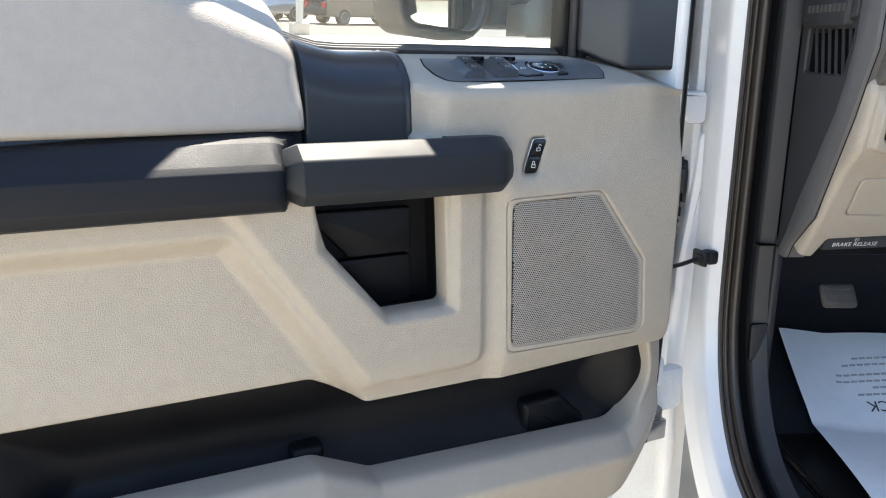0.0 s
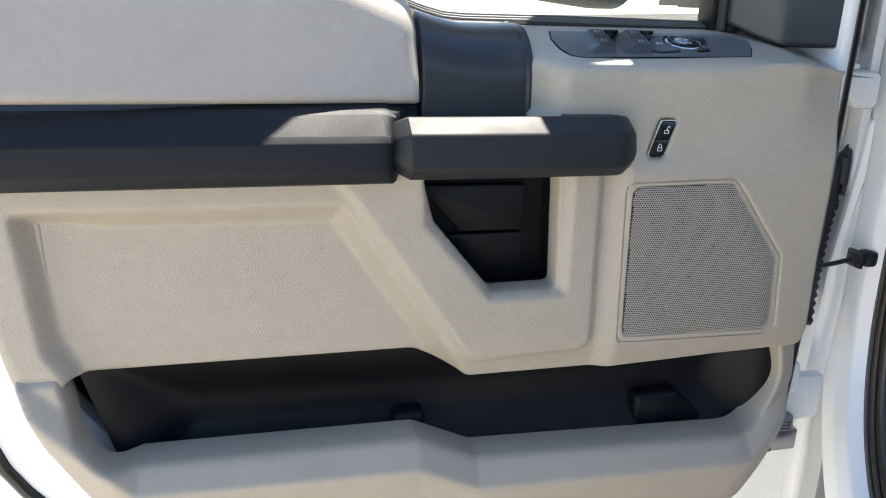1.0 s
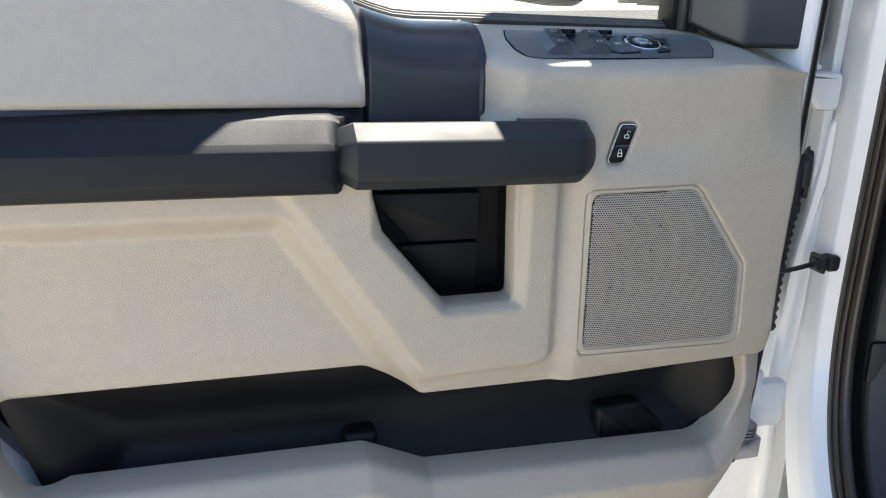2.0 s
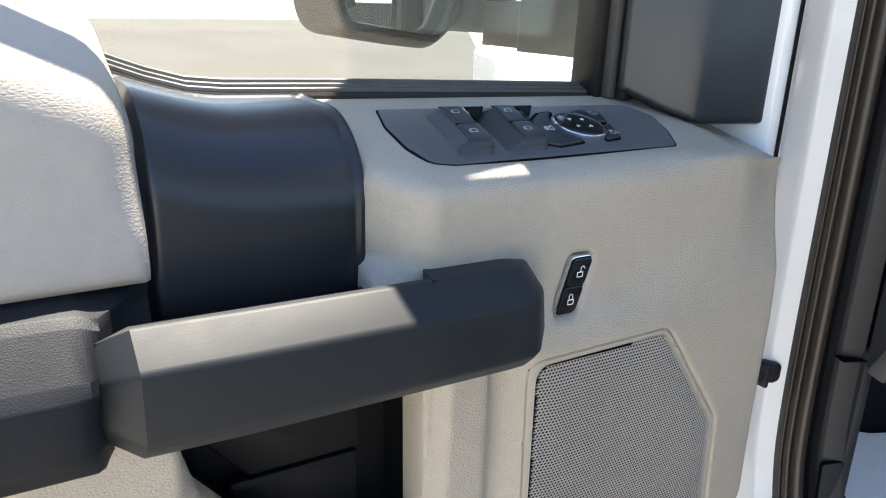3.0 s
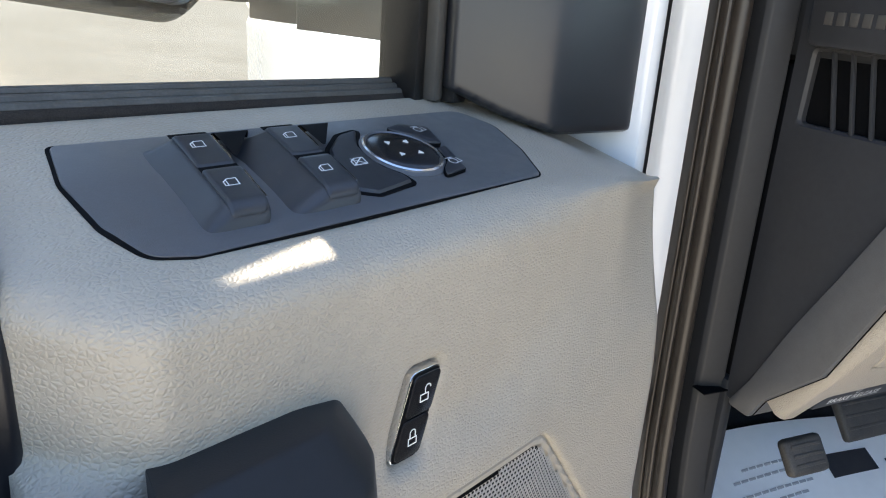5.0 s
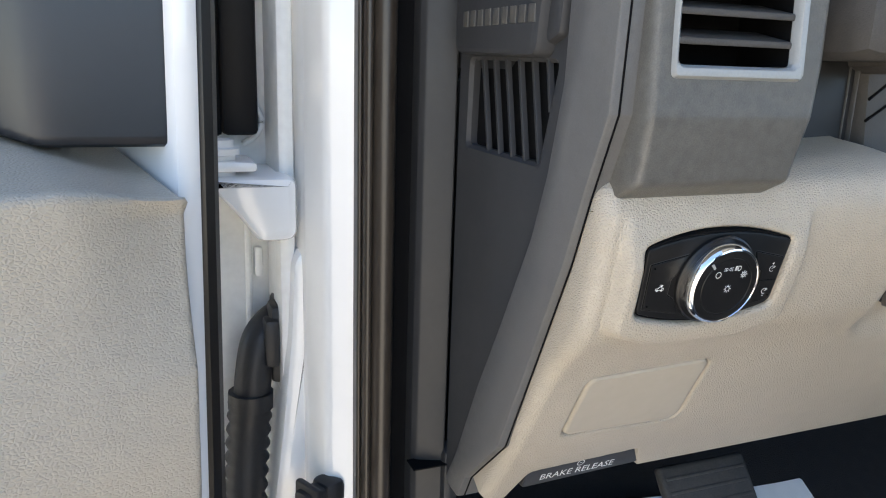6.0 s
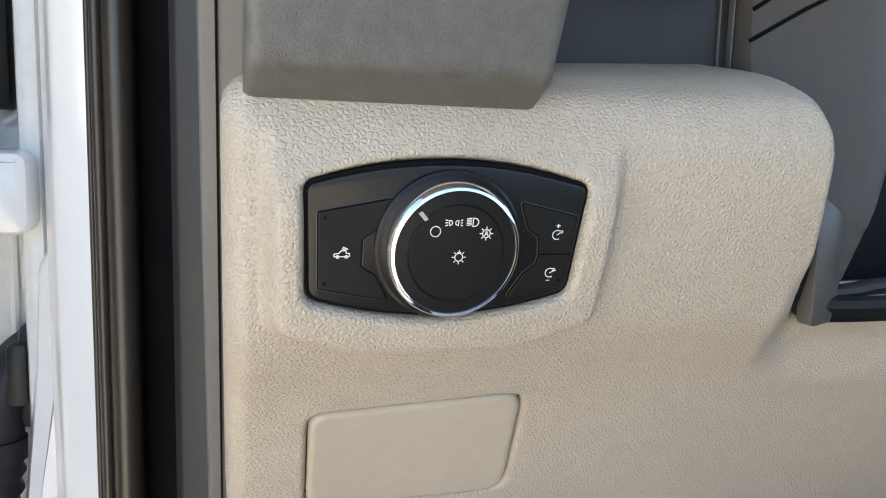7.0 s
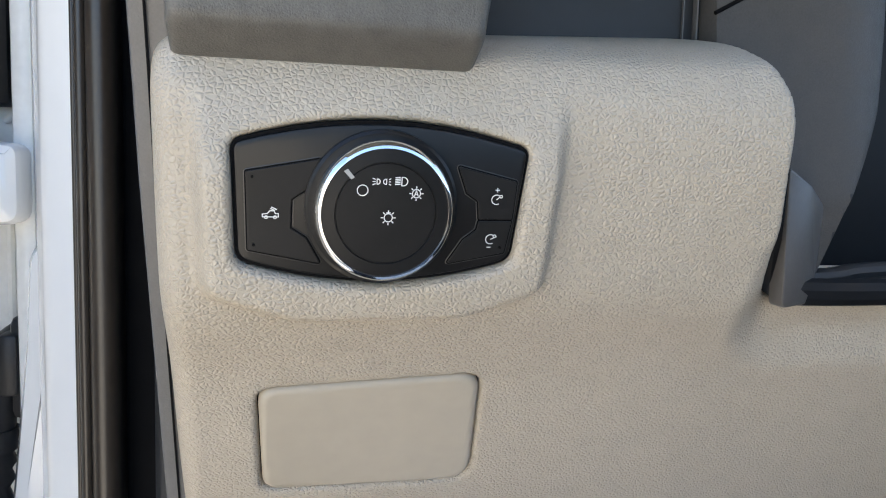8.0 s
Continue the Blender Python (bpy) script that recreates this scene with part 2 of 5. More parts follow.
def molded(poly, res, place, depth=None, holes=(), edge=0.0, skirt=0.0):
    """A moulded skin over an outline: a fine net bent by place(u, v, w), raised by depth(P), with rounded borders and a return."""
    lo, hi = poly.min(0) - res, poly.max(0) + res
    nu, nv = int((hi[0] - lo[0]) / res) + 2, int((hi[1] - lo[1]) / res) + 2
    U, V = np.meshgrid(lo[0] + res * np.arange(nu), lo[1] + res * np.arange(nv), indexing="ij")
    P = np.stack([U.ravel(), V.ravel()], 1)
    d, near = distance(P, poly)
    for h in holes:
        dh, nh = distance(P, h)
        m = -dh > d
        d[m], near[m] = -dh[m], nh[m]
    ids = np.arange(nu * nv).reshape(nu, nv)
    cells = np.stack([ids[:-1, :-1], ids[1:, :-1], ids[1:, 1:], ids[:-1, 1:]], -1).reshape(-1, 4)
    cells = cells[(d[cells] < -0.3 * res).any(1)]
    snap = d > -0.3 * res
    P[snap], d[snap] = near[snap], 0
    ring = (d < -0.3 * res) & (d > -1.3 * res)
    P[ring] = near[ring] + (P[ring] - near[ring]) * (0.85 * res / -d[ring])[:, None]
    d[ring] = -0.85 * res
    used, back = np.unique(cells, return_inverse=True)
    cells, P, d = back.reshape(-1, 4), P[used], d[used]
    w = depth(P) if depth else np.zeros(len(P))
    if edge:
        a = np.clip(-d, 0, edge)
        w = w - (edge - np.sqrt(np.maximum(edge ** 2 - (edge - a) ** 2, 0)))
    X = place(P[:, 0], P[:, 1], w)
    c = cells[len(cells) // 2]
    n = np.cross(X[c[1]] - X[c[0]], X[c[3]] - X[c[0]])
    out = place(P[c[:1], 0], P[c[:1], 1], w[c[:1]] + 0.001)[0] - X[c[0]]
    if n @ out < 0:
        cells = cells[:, ::-1]
    faces = [[int(i) for k, i in enumerate(c) if i != c[k - 1]] for c in cells.tolist()]
    verts = X
    if skirt:
        count = {}
        for f in faces:
            for a, b in zip(f, f[1:] + f[:1]):
                count[(a, b)] = 1
        rim = [(a, b) for a, b in count if (b, a) not in count]
        ring = sorted({i for e in rim for i in e})
        at = {i: len(verts) + k for k, i in enumerate(ring)}
        low = place(P[ring, 0], P[ring, 1], w[ring] - skirt)
        verts = np.concatenate([verts, low])
        faces += [[b, a, at[a], at[b]] for a, b in rim]
    return verts, [f for f in faces if len(f) > 2]


def grow(poly, d):
    """An outline moved outwards by d."""
    poly = np.asarray(poly, float)
    area = 0.5 * np.sum(poly[:, 0] * np.roll(poly[:, 1], -1) - np.roll(poly[:, 0], -1) * poly[:, 1])
    e = np.roll(poly, -1, 0) - poly
    n = np.stack([e[:, 1], -e[:, 0]], 1) * np.sign(area)
    n /= np.maximum(np.linalg.norm(n, axis=1), 1e-9)[:, None]
    vn = n + np.roll(n, 1, 0)
    return poly + d * vn / np.maximum((vn ** 2).sum(1) / 2, 0.4)[:, None]


def prism(poly, place, w0, w1, bevel=0.0, tilt=None):
    """A slab over an outline from depth w0 to w1, with a bevelled front."""
    poly = np.asarray(poly, float)
    area = 0.5 * np.sum(poly[:, 0] * np.roll(poly[:, 1], -1) - np.roll(poly[:, 0], -1) * poly[:, 1])
    if area < 0:
        poly = poly[::-1]
    e = np.roll(poly, -1, 0) - poly
    n = np.stack([e[:, 1], -e[:, 0]], 1)
    n /= np.maximum(np.linalg.norm(n, axis=1), 1e-9)[:, None]
    vn = n + np.roll(n, 1, 0)
    vn /= np.maximum((vn ** 2).sum(1) / 2, 0.3)[:, None]
    N = len(poly)
    t = tilt if tilt else (lambda u, v: 0 * u)
    rings = [(poly, w0), (poly, w1 - bevel)]
    if bevel:
        rings += [(poly - vn * bevel * 0.3, w1 - bevel * 0.3), (poly - vn * bevel, w1)]
    verts = np.concatenate([place(p[:, 0], p[:, 1], w + t(p[:, 0], p[:, 1])) for p, w in rings])
    faces = [[k * N + i, k * N + (i + 1) % N, (k + 1) * N + (i + 1) % N, (k + 1) * N + i] for k in range(len(rings) - 1) for i in range(N)]
    faces.append(list(range((len(rings) - 1) * N, len(rings) * N)))
    faces.append(list(range(N))[::-1])
    a = place(poly[:1, 0], poly[:1, 1], np.zeros(1))[0]
    ux, vx, wx = (place(poly[:1, 0] + p, poly[:1, 1] + q, np.zeros(1) + r)[0] - a for p, q, r in ((1e-4, 0, 0), (0, 1e-4, 0), (0, 0, 1e-4)))
    if np.cross(ux, vx) @ wx < 0:
        faces = [f[::-1] for f in faces]
    return verts, faces


def sweep(section, path, closed=True, caps=True, up=(0, 0, 1)):
    """A section (across, up) drawn along a path of points; a path point may bring a scale as its fourth number."""
    path = [np.array(p, float) for p in path]
    S, N, verts = np.asarray(section, float), len(section), []
    for i, p in enumerate(path):
        d = path[min(i + 1, len(path) - 1)][:3] - path[max(i - 1, 0)][:3]
        d /= np.linalg.norm(d)
        side = np.cross(d, up)
        side /= np.linalg.norm(side)
        top = np.cross(side, d)
        k = p[3] if len(p) > 3 else 1.0
        verts.append(p[:3] + k * (S[:, :1] * side + S[:, 1:2] * top))
    faces = []
    for i in range(len(path) - 1):
        for j in range(N if closed else N - 1):
            a, b = i * N + j, i * N + (j + 1) % N
            faces.append([a, b, b + N, a + N])
    if caps and closed:
        faces += [list(range(N))[::-1], list(range((len(path) - 1) * N, len(path) * N))]
    verts = np.concatenate(verts)
    return verts, faces


def circle(r, n=12, squash=1.0):
    return [(r * math.cos(2 * math.pi * k / n), r * squash * math.sin(2 * math.pi * k / n)) for k in range(n)]


def curve(points, steps=6):
    """A smooth path through points."""
    P = [np.array(p, float) for p in points]
    P = [2 * P[0] - P[1]] + P + [2 * P[-1] - P[-2]]
    out = []
    for a, b, c, d in zip(P, P[1:], P[2:], P[3:]):
        for k in range(steps):
            t = k / steps
            out.append(0.5 * (2 * b + (c - a) * t + (2 * a - 5 * b + 4 * c - d) * t * t + (3 * b - a - 3 * c + d) * t ** 3))
    return out + [P[-2]]


def lathe(profile, place, n=48):
    """Rings of (radius, depth) round the axis of place(u, v, w)."""
    a = np.linspace(0, 2 * math.pi, n, endpoint=False)
    verts = np.concatenate([place(r * np.cos(a), r * np.sin(a), np.full(n, w)) for r, w in profile])
    faces = [[k * n + i, k * n + (i + 1) % n, (k + 1) * n + (i + 1) % n, (k + 1) * n + i] for k in range(len(profile) - 1) for i in range(n)]
    faces.append(list(range((len(profile) - 1) * n, len(profile) * n)))
    return verts, faces


def block(x0, x1, y0, y1, z0, z1, bevel=0.003, turn=None, steps=2):
    """A box with rounded edges; turn moves it."""
    bm = bmesh.new()
    bmesh.ops.create_cube(bm, size=1, matrix=Matrix.LocRotScale(((x0 + x1) / 2, (y0 + y1) / 2, (z0 + z1) / 2), None, (abs(x1 - x0), abs(y1 - y0), abs(z1 - z0))))
    if bevel:
        bmesh.ops.bevel(bm, geom=bm.edges[:], offset=bevel, segments=steps, affect="EDGES", profile=0.5)
    if turn:
        bm.transform(turn)
    bm.verts.index_update()
    out = np.array([v.co for v in bm.verts]), [[v.index for v in f.verts] for f in bm.faces]
    bm.free()
    return out


def cab_block(l0, l1, f0, f1, z0, z1, bevel=0.003):
    v, f = block(l0, l1, f0, f1, z0, z1, bevel)
    return cab(v[:, 0], v[:, 1], v[:, 2]), f


def joined(*pieces):
    verts, faces, n = [], [], 0
    for v, f in pieces:
        verts.append(np.asarray(v))
        faces += [[i + n for i in g] for g in f]
        n += len(v)
    return np.concatenate(verts), faces


# ---- things and parts ----
def thing(name, base, label, category, group="", kind="", rake=True):
    ob = new(name)
    ob.empty_display_size = 0.05
    ob.matrix_world = Matrix.Translation((RAKE @ Vector(base)) if rake else Vector(base))
    return tagged(ob, label, category, group, kind)


def skin(name, shape, mat, sharp=35, rake=True, fix=False):
    verts, faces = shape
    me = bpy.data.meshes.new(name)
    V = np.asarray(verts, float)
    if rake:
        R = np.array(RAKE)
        V = V @ R[:3, :3].T + R[:3, 3]
    me.from_pydata(V.tolist(), [], faces)
    me.validate()
    if fix:
        bm = bmesh.new()
        bm.from_mesh(me)
        bmesh.ops.recalc_face_normals(bm, faces=bm.faces)
        bm.to_mesh(me)
        bm.free()
    me.shade_smooth()
    me.set_sharp_from_angle(angle=radians(sharp))
    me.materials.append(mat)
    return me


def part(name, shape, mat, parent, label="", sharp=35, rake=True, fix=False):
    ob = new(name, skin(name, shape, mat, sharp, rake, fix))
    ob.parent = parent
    if parent.type == "EMPTY":
        ob.matrix_parent_inverse = Matrix.Translation(-parent.location)
    return tagged(ob, label)


def setting(name, shape, mat, label, category="", sharp=35, rake=True, fix=False):
    return tagged(new(name, skin(name, shape, mat, sharp, rake, fix)), label, category, "", "structure")


def lettering(text, size, place, mat, parent, name="lettering", depth=0.0003, label=""):
    """Words in the built-in font, laid by place(u, v, w) with the middle at 0, 0."""
    data = bpy.data.curves.new("words", "FONT")
    data.body, data.size, data.align_x, data.align_y = text, size, "CENTER", "CENTER"
    data.resolution_u = 2
    ob = bpy.data.objects.new("words", data)
    scene.collection.objects.link(ob)
    me = bpy.data.meshes.new_from_object(ob.evaluated_get(bpy.context.evaluated_depsgraph_get()))
    bpy.data.objects.remove(ob)
    V = np.array([v.co for v in me.vertices])
    faces = [list(p.vertices) for p in me.polygons]
    return part(name, (place(V[:, 0], V[:, 1], np.full(len(V), depth)), faces), mat, parent, label)

# ---- the open door ----
FACE = 0.911                         # the trim's face


def flat(u, v, w):
    u, v, w = np.broadcast_arrays(u, v, w)
    return np.stack([u, FACE - w, v], -1)


def plain(u, v, w):
    return np.stack(np.broadcast_arrays(u, v, w), -1)


def smooth(x):
    x = np.clip(x, 0, 1)
    return x * x * (3 - 2 * x)


def bulge(u, v):
    """How far the face round the loudspeaker stands out."""
    u, v = np.asarray(u, float), np.asarray(v, float)
    far = smooth((u - 0.64) / 0.14)
    return 0.012 * smooth((u - 0.520) / 0.035) * smooth((1.455 + 0.065 * far - v) / (0.05 + 0.09 * far))


def faced(u, v, w):
    return flat(u, v, w + bulge(u, v))


def rolled(y0, z1, lean, radius, turn, lift=None):
    """A place on a panel that rises with a lean up to z1, rolls back over a radius and runs on as a ledge."""
    a0, a1 = radians(lean), radians(turn)

    def place(u, s, w):
        u, s, w = np.broadcast_arrays(np.asarray(u, float), np.asarray(s, float), np.asarray(w, float))
        up = lift(u) if lift else 0 * u
        r = s - up
        t1 = z1
        arc = radius * (a1 - a0)
        low = np.minimum(r, t1) - t1
        phi = a0 + np.clip((r - t1) / radius, 0, a1 - a0)
        far = np.maximum(r - t1 - arc, 0)
        yb = y0 + (z1 - 1.5) * math.tan(a0)
        y = yb + low * math.sin(a0) + radius * (math.cos(a0) - np.cos(phi)) + far * math.sin(a1)
        z = z1 + low * math.cos(a0) + radius * (np.sin(phi) - math.sin(a0)) + far * math.cos(a1)
        return np.stack([u, y - w * np.cos(phi), z + up + w * np.sin(phi)], -1)
    return place


pod = rolled(FACE, 1.537, 0, 0.028, 76)
POD_BACK = 1.537 + 0.028 * radians(76) + 0.140


def dip(u, s):
    """The front of the ledge lies a little lower towards the back of the door."""
    u, s = np.asarray(u, float), np.asarray(s, float)
    return 0.0045 * smooth((0.76 - u) / 0.22) * smooth((s - 1.545) / 0.022) * smooth((1.668 - s) / 0.075)


def ledge(u, y, w):
    """A place on the ledge under the window: across, back from the face, and up from it."""
    s = 1.537 + 0.028 * radians(76) + (np.asarray(y) - (FACE + 0.028 * (1 - math.cos(radians(76))))) / math.sin(radians(76))
    return pod(u, s, w - dip(u, s))


def pod_flanked(u, s, w):
    """The pod with its back flank swept towards the window."""
    X = pod(u, s, w)
    u, s = np.asarray(u), np.asarray(s)
    X[..., 1] += 0.043 * np.clip((0.458 - u) / 0.048, 0, 1) ** 1.8 * np.clip((s - 1.475) / 0.02, 0, 1) * np.clip(1 - (s - 1.537) / 0.11, 0, 1)
    return X


def belt(u):
    """How far the window's lower edge and the trim below it rise towards the back of the door."""
    d = np.clip(0.345 - np.asarray(u, float), 0, None)
    return 0.43 * (np.sqrt(d * d + 0.05 ** 2) - 0.05)


door = thing("truck_door", (0.3, 0.95, 0.75), "open white pickup door with beige and black inner trim", "door")

# the beige trim: recess, raised surround of the pull pocket, pod with the ledge
trim_line = rounded([(-0.245, 1.148, 0.004), (-0.192, 1.148, 0.004), (-0.184, 1.160, 0.008), (0.262, 1.159, 0.03), (0.338, 1.116, 0.03), (0.52, 1.116, 0.05), (0.872, 1.130, 0.015),
                     (0.866, 1.27, 0), (0.8665, 1.40, 0), (0.871, 1.48, 0), (0.876, 1.555, 0), (0.878, POD_BACK - 0.030, 0.012), (0.835, POD_BACK, 0.012), (0.42, POD_BACK, 0.004),
                     (0.418, 1.60, 0), (0.410, 1.52, 0), (0.408, 1.445, 0.01), (-0.290, 1.44, 0.01), (-0.272, 1.30, 0.03), (-0.2525, 1.19, 0.01)], 0.01)
pocket_line = rounded([(0.262, 1.425, 0.004), (0.449, 1.425, 0.004), (0.456, 1.251, 0.010), (0.364, 1.250, 0.012), (0.280, 1.352, 0.008), (0.266, 1.40, 0.004)], 0.006)
recess_line = rounded([(-0.226, 1.385, 0.015), (0.165, 1.385, 0.03), (0.345, 1.12, 0.03), (0.30, 1.05), (-0.150, 1.05, 0.02), (-0.190, 1.160, 0.02), (-0.212, 1.205, 0.04)], 0.02)
raised_line = rounded([(0.10, 1.46), (0.515, 1.46, 0.01), (0.522, 1.145, 0.035), (0.333, 1.138, 0.03), (0.165, 1.385, 0.02)], 0.02)
lip_line = rounded([(0.262, 1.47), (0.47, 1.47), (0.472, 1.238, 0.012), (0.358, 1.237, 0.014), (0.262, 1.352)], 0.01)
speaker_line = rounded([(0.543, 1.401, 0.016), (0.709, 1.403, 0.022), (0.802, 1.284, 0.018), (0.812, 1.160, 0.02), (0.551, 1.164, 0.018)], 0.016)
grille_line = rounded([(0.554, 1.393, 0.014), (0.705, 1.395, 0.020), (0.793, 1.281, 0.018), (0.801, 1.170, 0.016), (0.560, 1.174, 0.014)], 0.014)
lock_line = rounded([(0.588, 1.4835, 0.006), (0.612, 1.4835, 0.006), (0.5955, 1.4325, 0.006), (0.5725, 1.4325, 0.006)], 0.006)


def trim_depth(P):
    u, v = P[:, 0], P[:, 1]
    w = -0.029 * ramp(distance(P, recess_line)[0], np.interp(u, [-0.17, -0.12], [0.026, 0.036]))
    w += 0.009 * ramp(distance(P, raised_line)[0], 0.016)
    w -= 0.010 * ramp(distance(P, lip_line)[0], 0.014)
    w -= 0.0025 * ramp(distance(P, speaker_line)[0], 0.003) - 0.002 * ramp(distance(P, grille_line)[0] - 0.004, 0.003)
    w += bulge(u, v) - dip(u, v)
    lock = distance(P, lock_line)[0]
    w -= 0.0035 * ramp(lock - 0.006, 0.006)
    # the roll sharpens to a crease towards the hinge side
    phi = np.clip((v - 1.537) / 0.028, 0, radians(76))
    crease = np.clip((u - 0.69) / 0.09, 0, 1)
    w += 1.0 * 0.028 * (1 / np.cos(np.minimum(phi, radians(76) - phi)) - 1) * crease ** 2 * (3 - 2 * crease)
    w -= 0.016 * smooth((u - 0.79) / 0.08) * np.clip((v - 1.44) / 0.10, 0, 1)
    edge_x = np.interp(v, [1.15, 1.19, 1.30, 1.44], [-0.245, -0.2525, -0.272, -0.290])
    w -= 0.008 * np.clip(1 - (u - edge_x) / 0.016, 0, 1) ** 2
    # lower border tucks in
    low = np.clip((1.185 - v) / 0.06, 0, 1) * (u > -0.5)
    w -= 0.016 * low ** 2
    return w


part("trim_panel", molded(trim_line, 0.0032, pod_flanked, trim_depth, holes=[pocket_line, speaker_line * 0.985 + np.array([0.682, 1.275]) * 0.015, lock_line], edge=0.004, skirt=0.03), BEIGE_DOOR, door, "grained beige moulded door trim", sharp=60)

# pull pocket behind the handle
def sleeve(line, w0, w1):
    N = len(line)
    return np.concatenate([flat(line[:, 0], line[:, 1], np.full(N, w)) for w in (w0, w1)]), [[i, (i + 1) % N, N + (i + 1) % N, N + i] for i in range(N)]


part("pull_pocket", joined(
    molded(rounded([(0.240, 1.45), (0.458, 1.45), (0.464, 1.240), (0.35, 1.240), (0.25, 1.35)], 0.01), 0.006, lambda u, v, w: flat(u, v, w - 0.075)),
    prism(rounded([(0.268, 1.388), (0.425, 1.386), (0.425, 1.320), (0.330, 1.320)], 0.006), flat, -0.075, -0.058, 0.003),
    prism(rounded([(0.310, 1.316), (0.425, 1.316), (0.425, 1.245), (0.36, 1.245)], 0.006), flat, -0.075, -0.060, 0.003),
    sleeve(grow(pocket_line, 0.003), -0.022, -0.08)),
    LINER, door, "black plastic pull pocket", sharp=40)

# speaker grille: a plate with many small slots over a dark ground
def grille():
    pitch, rise = 0.0035, 0.0029
    verts, faces, dark = [], [], []
    rows = int(0.25 / rise)
    cells = []
    for j in range(rows):
        for i in range(int(0.28 / pitch)):
            cells.append((0.540 + (i + 0.5 * (j % 2)) * pitch, 1.163 + j * rise))
    C = np.array(cells)
    d = distance(C, grille_line)[0]
    C = C[d < 0.0006]
    hexagon = [(0.5, 0.5), (0.0, 0.62), (-0.5, 0.5), (-0.5, -0.5), (0.0, -0.62), (0.5, -0.5)]
    slot = [(0.33, 0.16), (0.0, 0.30), (-0.33, 0.16), (-0.33, -0.16), (0.0, -0.30), (0.33, -0.16)]
    V, Fc = [], []
    for x, y in C:
        n = len(V)
        V += [(x + a * pitch, y + b * rise, 0.0) for a, b in hexagon] + [(x + a * pitch, y + b * rise * 1.05, -0.0006) for a, b in slot]
        Fc += [[n + k, n + (k + 1) % 6, n + 6 + (k + 1) % 6, n + 6 + k] for k in range(6)]
    V = np.array(V)
    dome = 0.0030 * np.clip(-distance(V[:, :2], grille_line)[0] / 0.02, 0, 1)
    return faced(V[:, 0], V[:, 1], V[:, 2] + dome - 0.001), Fc


grille_part = part("speaker_grille", grille(), MESH_GREY, door, "beige perforated loudspeaker grille", sharp=80)
part("grille_ground", molded(grille_line, 0.008, lambda u, v, w: faced(u, v, w - 0.004)), SHADE_AND_BLACK, grille_part)
part("grille_frame", molded(rounded([tuple(p) + (0,) for p in speaker_line], 0), 0.0028, lambda u, v, w: faced(u, v, w - 0.0012), holes=[grille_line], edge=0.003, skirt=0.008), BEIGE_SMOOTH, grille_part)

# lower trim: the map pocket's outer wall, and its dark liner
rim_line = [(-0.192, 1.160, 0.01), (-0.178, 1.090, 0.04), (-0.148, 1.041, 0.05), (0.262, 1.037, 0.03), (0.350, 0.996, 0.03), (0.815, 0.982, 0.06), (0.864, 1.062, 0.06), (0.845, 1.125, 0.02)]
wall_line = rounded([(-0.285, 1.45, 0.01), (-0.194, 1.45, 0.01)] + [(-0.190, 1.185, 0.0)] + rim_line + [(0.838, 1.145, 0.0), (0.885, 1.145, 0.02), (0.900, 1.062, 0.04), (0.872, 0.955, 0.06), (0.800, 0.862, 0.06), (0.72, 0.83, 0.05), (-0.06, 0.83, 0.06), (-0.165, 0.985, 0.05), (-0.214, 1.081, 0.05), (-0.249, 1.19, 0.05), (-0.268, 1.30, 0.05)], 0.02)


def wall_depth(P):
    u, v = P[:, 0], P[:, 1]
    rim_height = np.interp(u, [-0.3, -0.15, -0.11, 0.262, 0.35, 0.80, 0.90], [1.24, 1.085, 1.044, 1.037, 0.996, 0.983, 1.05])
    below = rim_height - v
    w = 0.006 + 0.028 * np.clip(below / 0.035, 0, 1) - 0.35 * np.clip(below - 0.045, 0, 1)
    w *= np.clip((0.93 - u) / 0.16, 0, 1) ** 0.6 * np.clip((u + 0.30) / 0.16, 0, 1) ** 0.5
    w -= 0.032 * np.clip((v - 1.160) / 0.030, 0, 1) * (u < 0.2)
    w -= 0.035 * np.clip((u - 0.78) / 0.12, 0, 1) ** 1.5
    return w


part("map_pocket_wall", molded(wall_line, 0.0036, flat, wall_depth, edge=0.007, skirt=0.045), BEIGE_SMOOTH, door, "smooth beige map pocket wall", sharp=60)
liner_line = rounded([(-0.186, 1.19, 0.02), (0.86, 1.17, 0.02), (0.862, 0.93, 0.03), (-0.12, 0.95, 0.05)], 0.02)
part("map_pocket", molded(liner_line, 0.008, flat, lambda P: -0.085 + 0.048 * (1 - ramp(distance(P, liner_line)[0], 0.11))), LINER, door, "black plastic map pocket")
part("pocket_floor", block(-0.15, 0.86, FACE + 0.004, FACE + 0.085, 0.935, 0.945, 0.003), LINER, door)
part("pocket_divider", prism(rounded([(0.632, 0.93, 0.004), (0.632, 1.034, 0.012), (0.705, 1.036, 0.012), (0.770, 0.975, 0.02), (0.775, 0.93, 0.004)], 0.010), flat, -0.085, -0.056, 0.010), LINER, door, "raised corner inside the map pocket", sharp=50)
part("pocket_tab", prism(rounded([(0.235, 0.99, 0.004), (0.238, 1.042, 0.010), (0.285, 1.043, 0.010), (0.288, 0.99, 0.004)], 0.010), flat, -0.085, -0.052, 0.008), LINER, door, sharp=50)

# upper soft trim, dark inlay with piped seams
upper = rolled(0.929, 1.560, 12, 0.055, 66, belt)
upper_line = rounded([(-0.42, 1.503, 0.004), (0.2612, 1.503, 0.003), (0.2612, 1.742, 0.004), (-0.42, 2.03, 0.0)], 0.004)


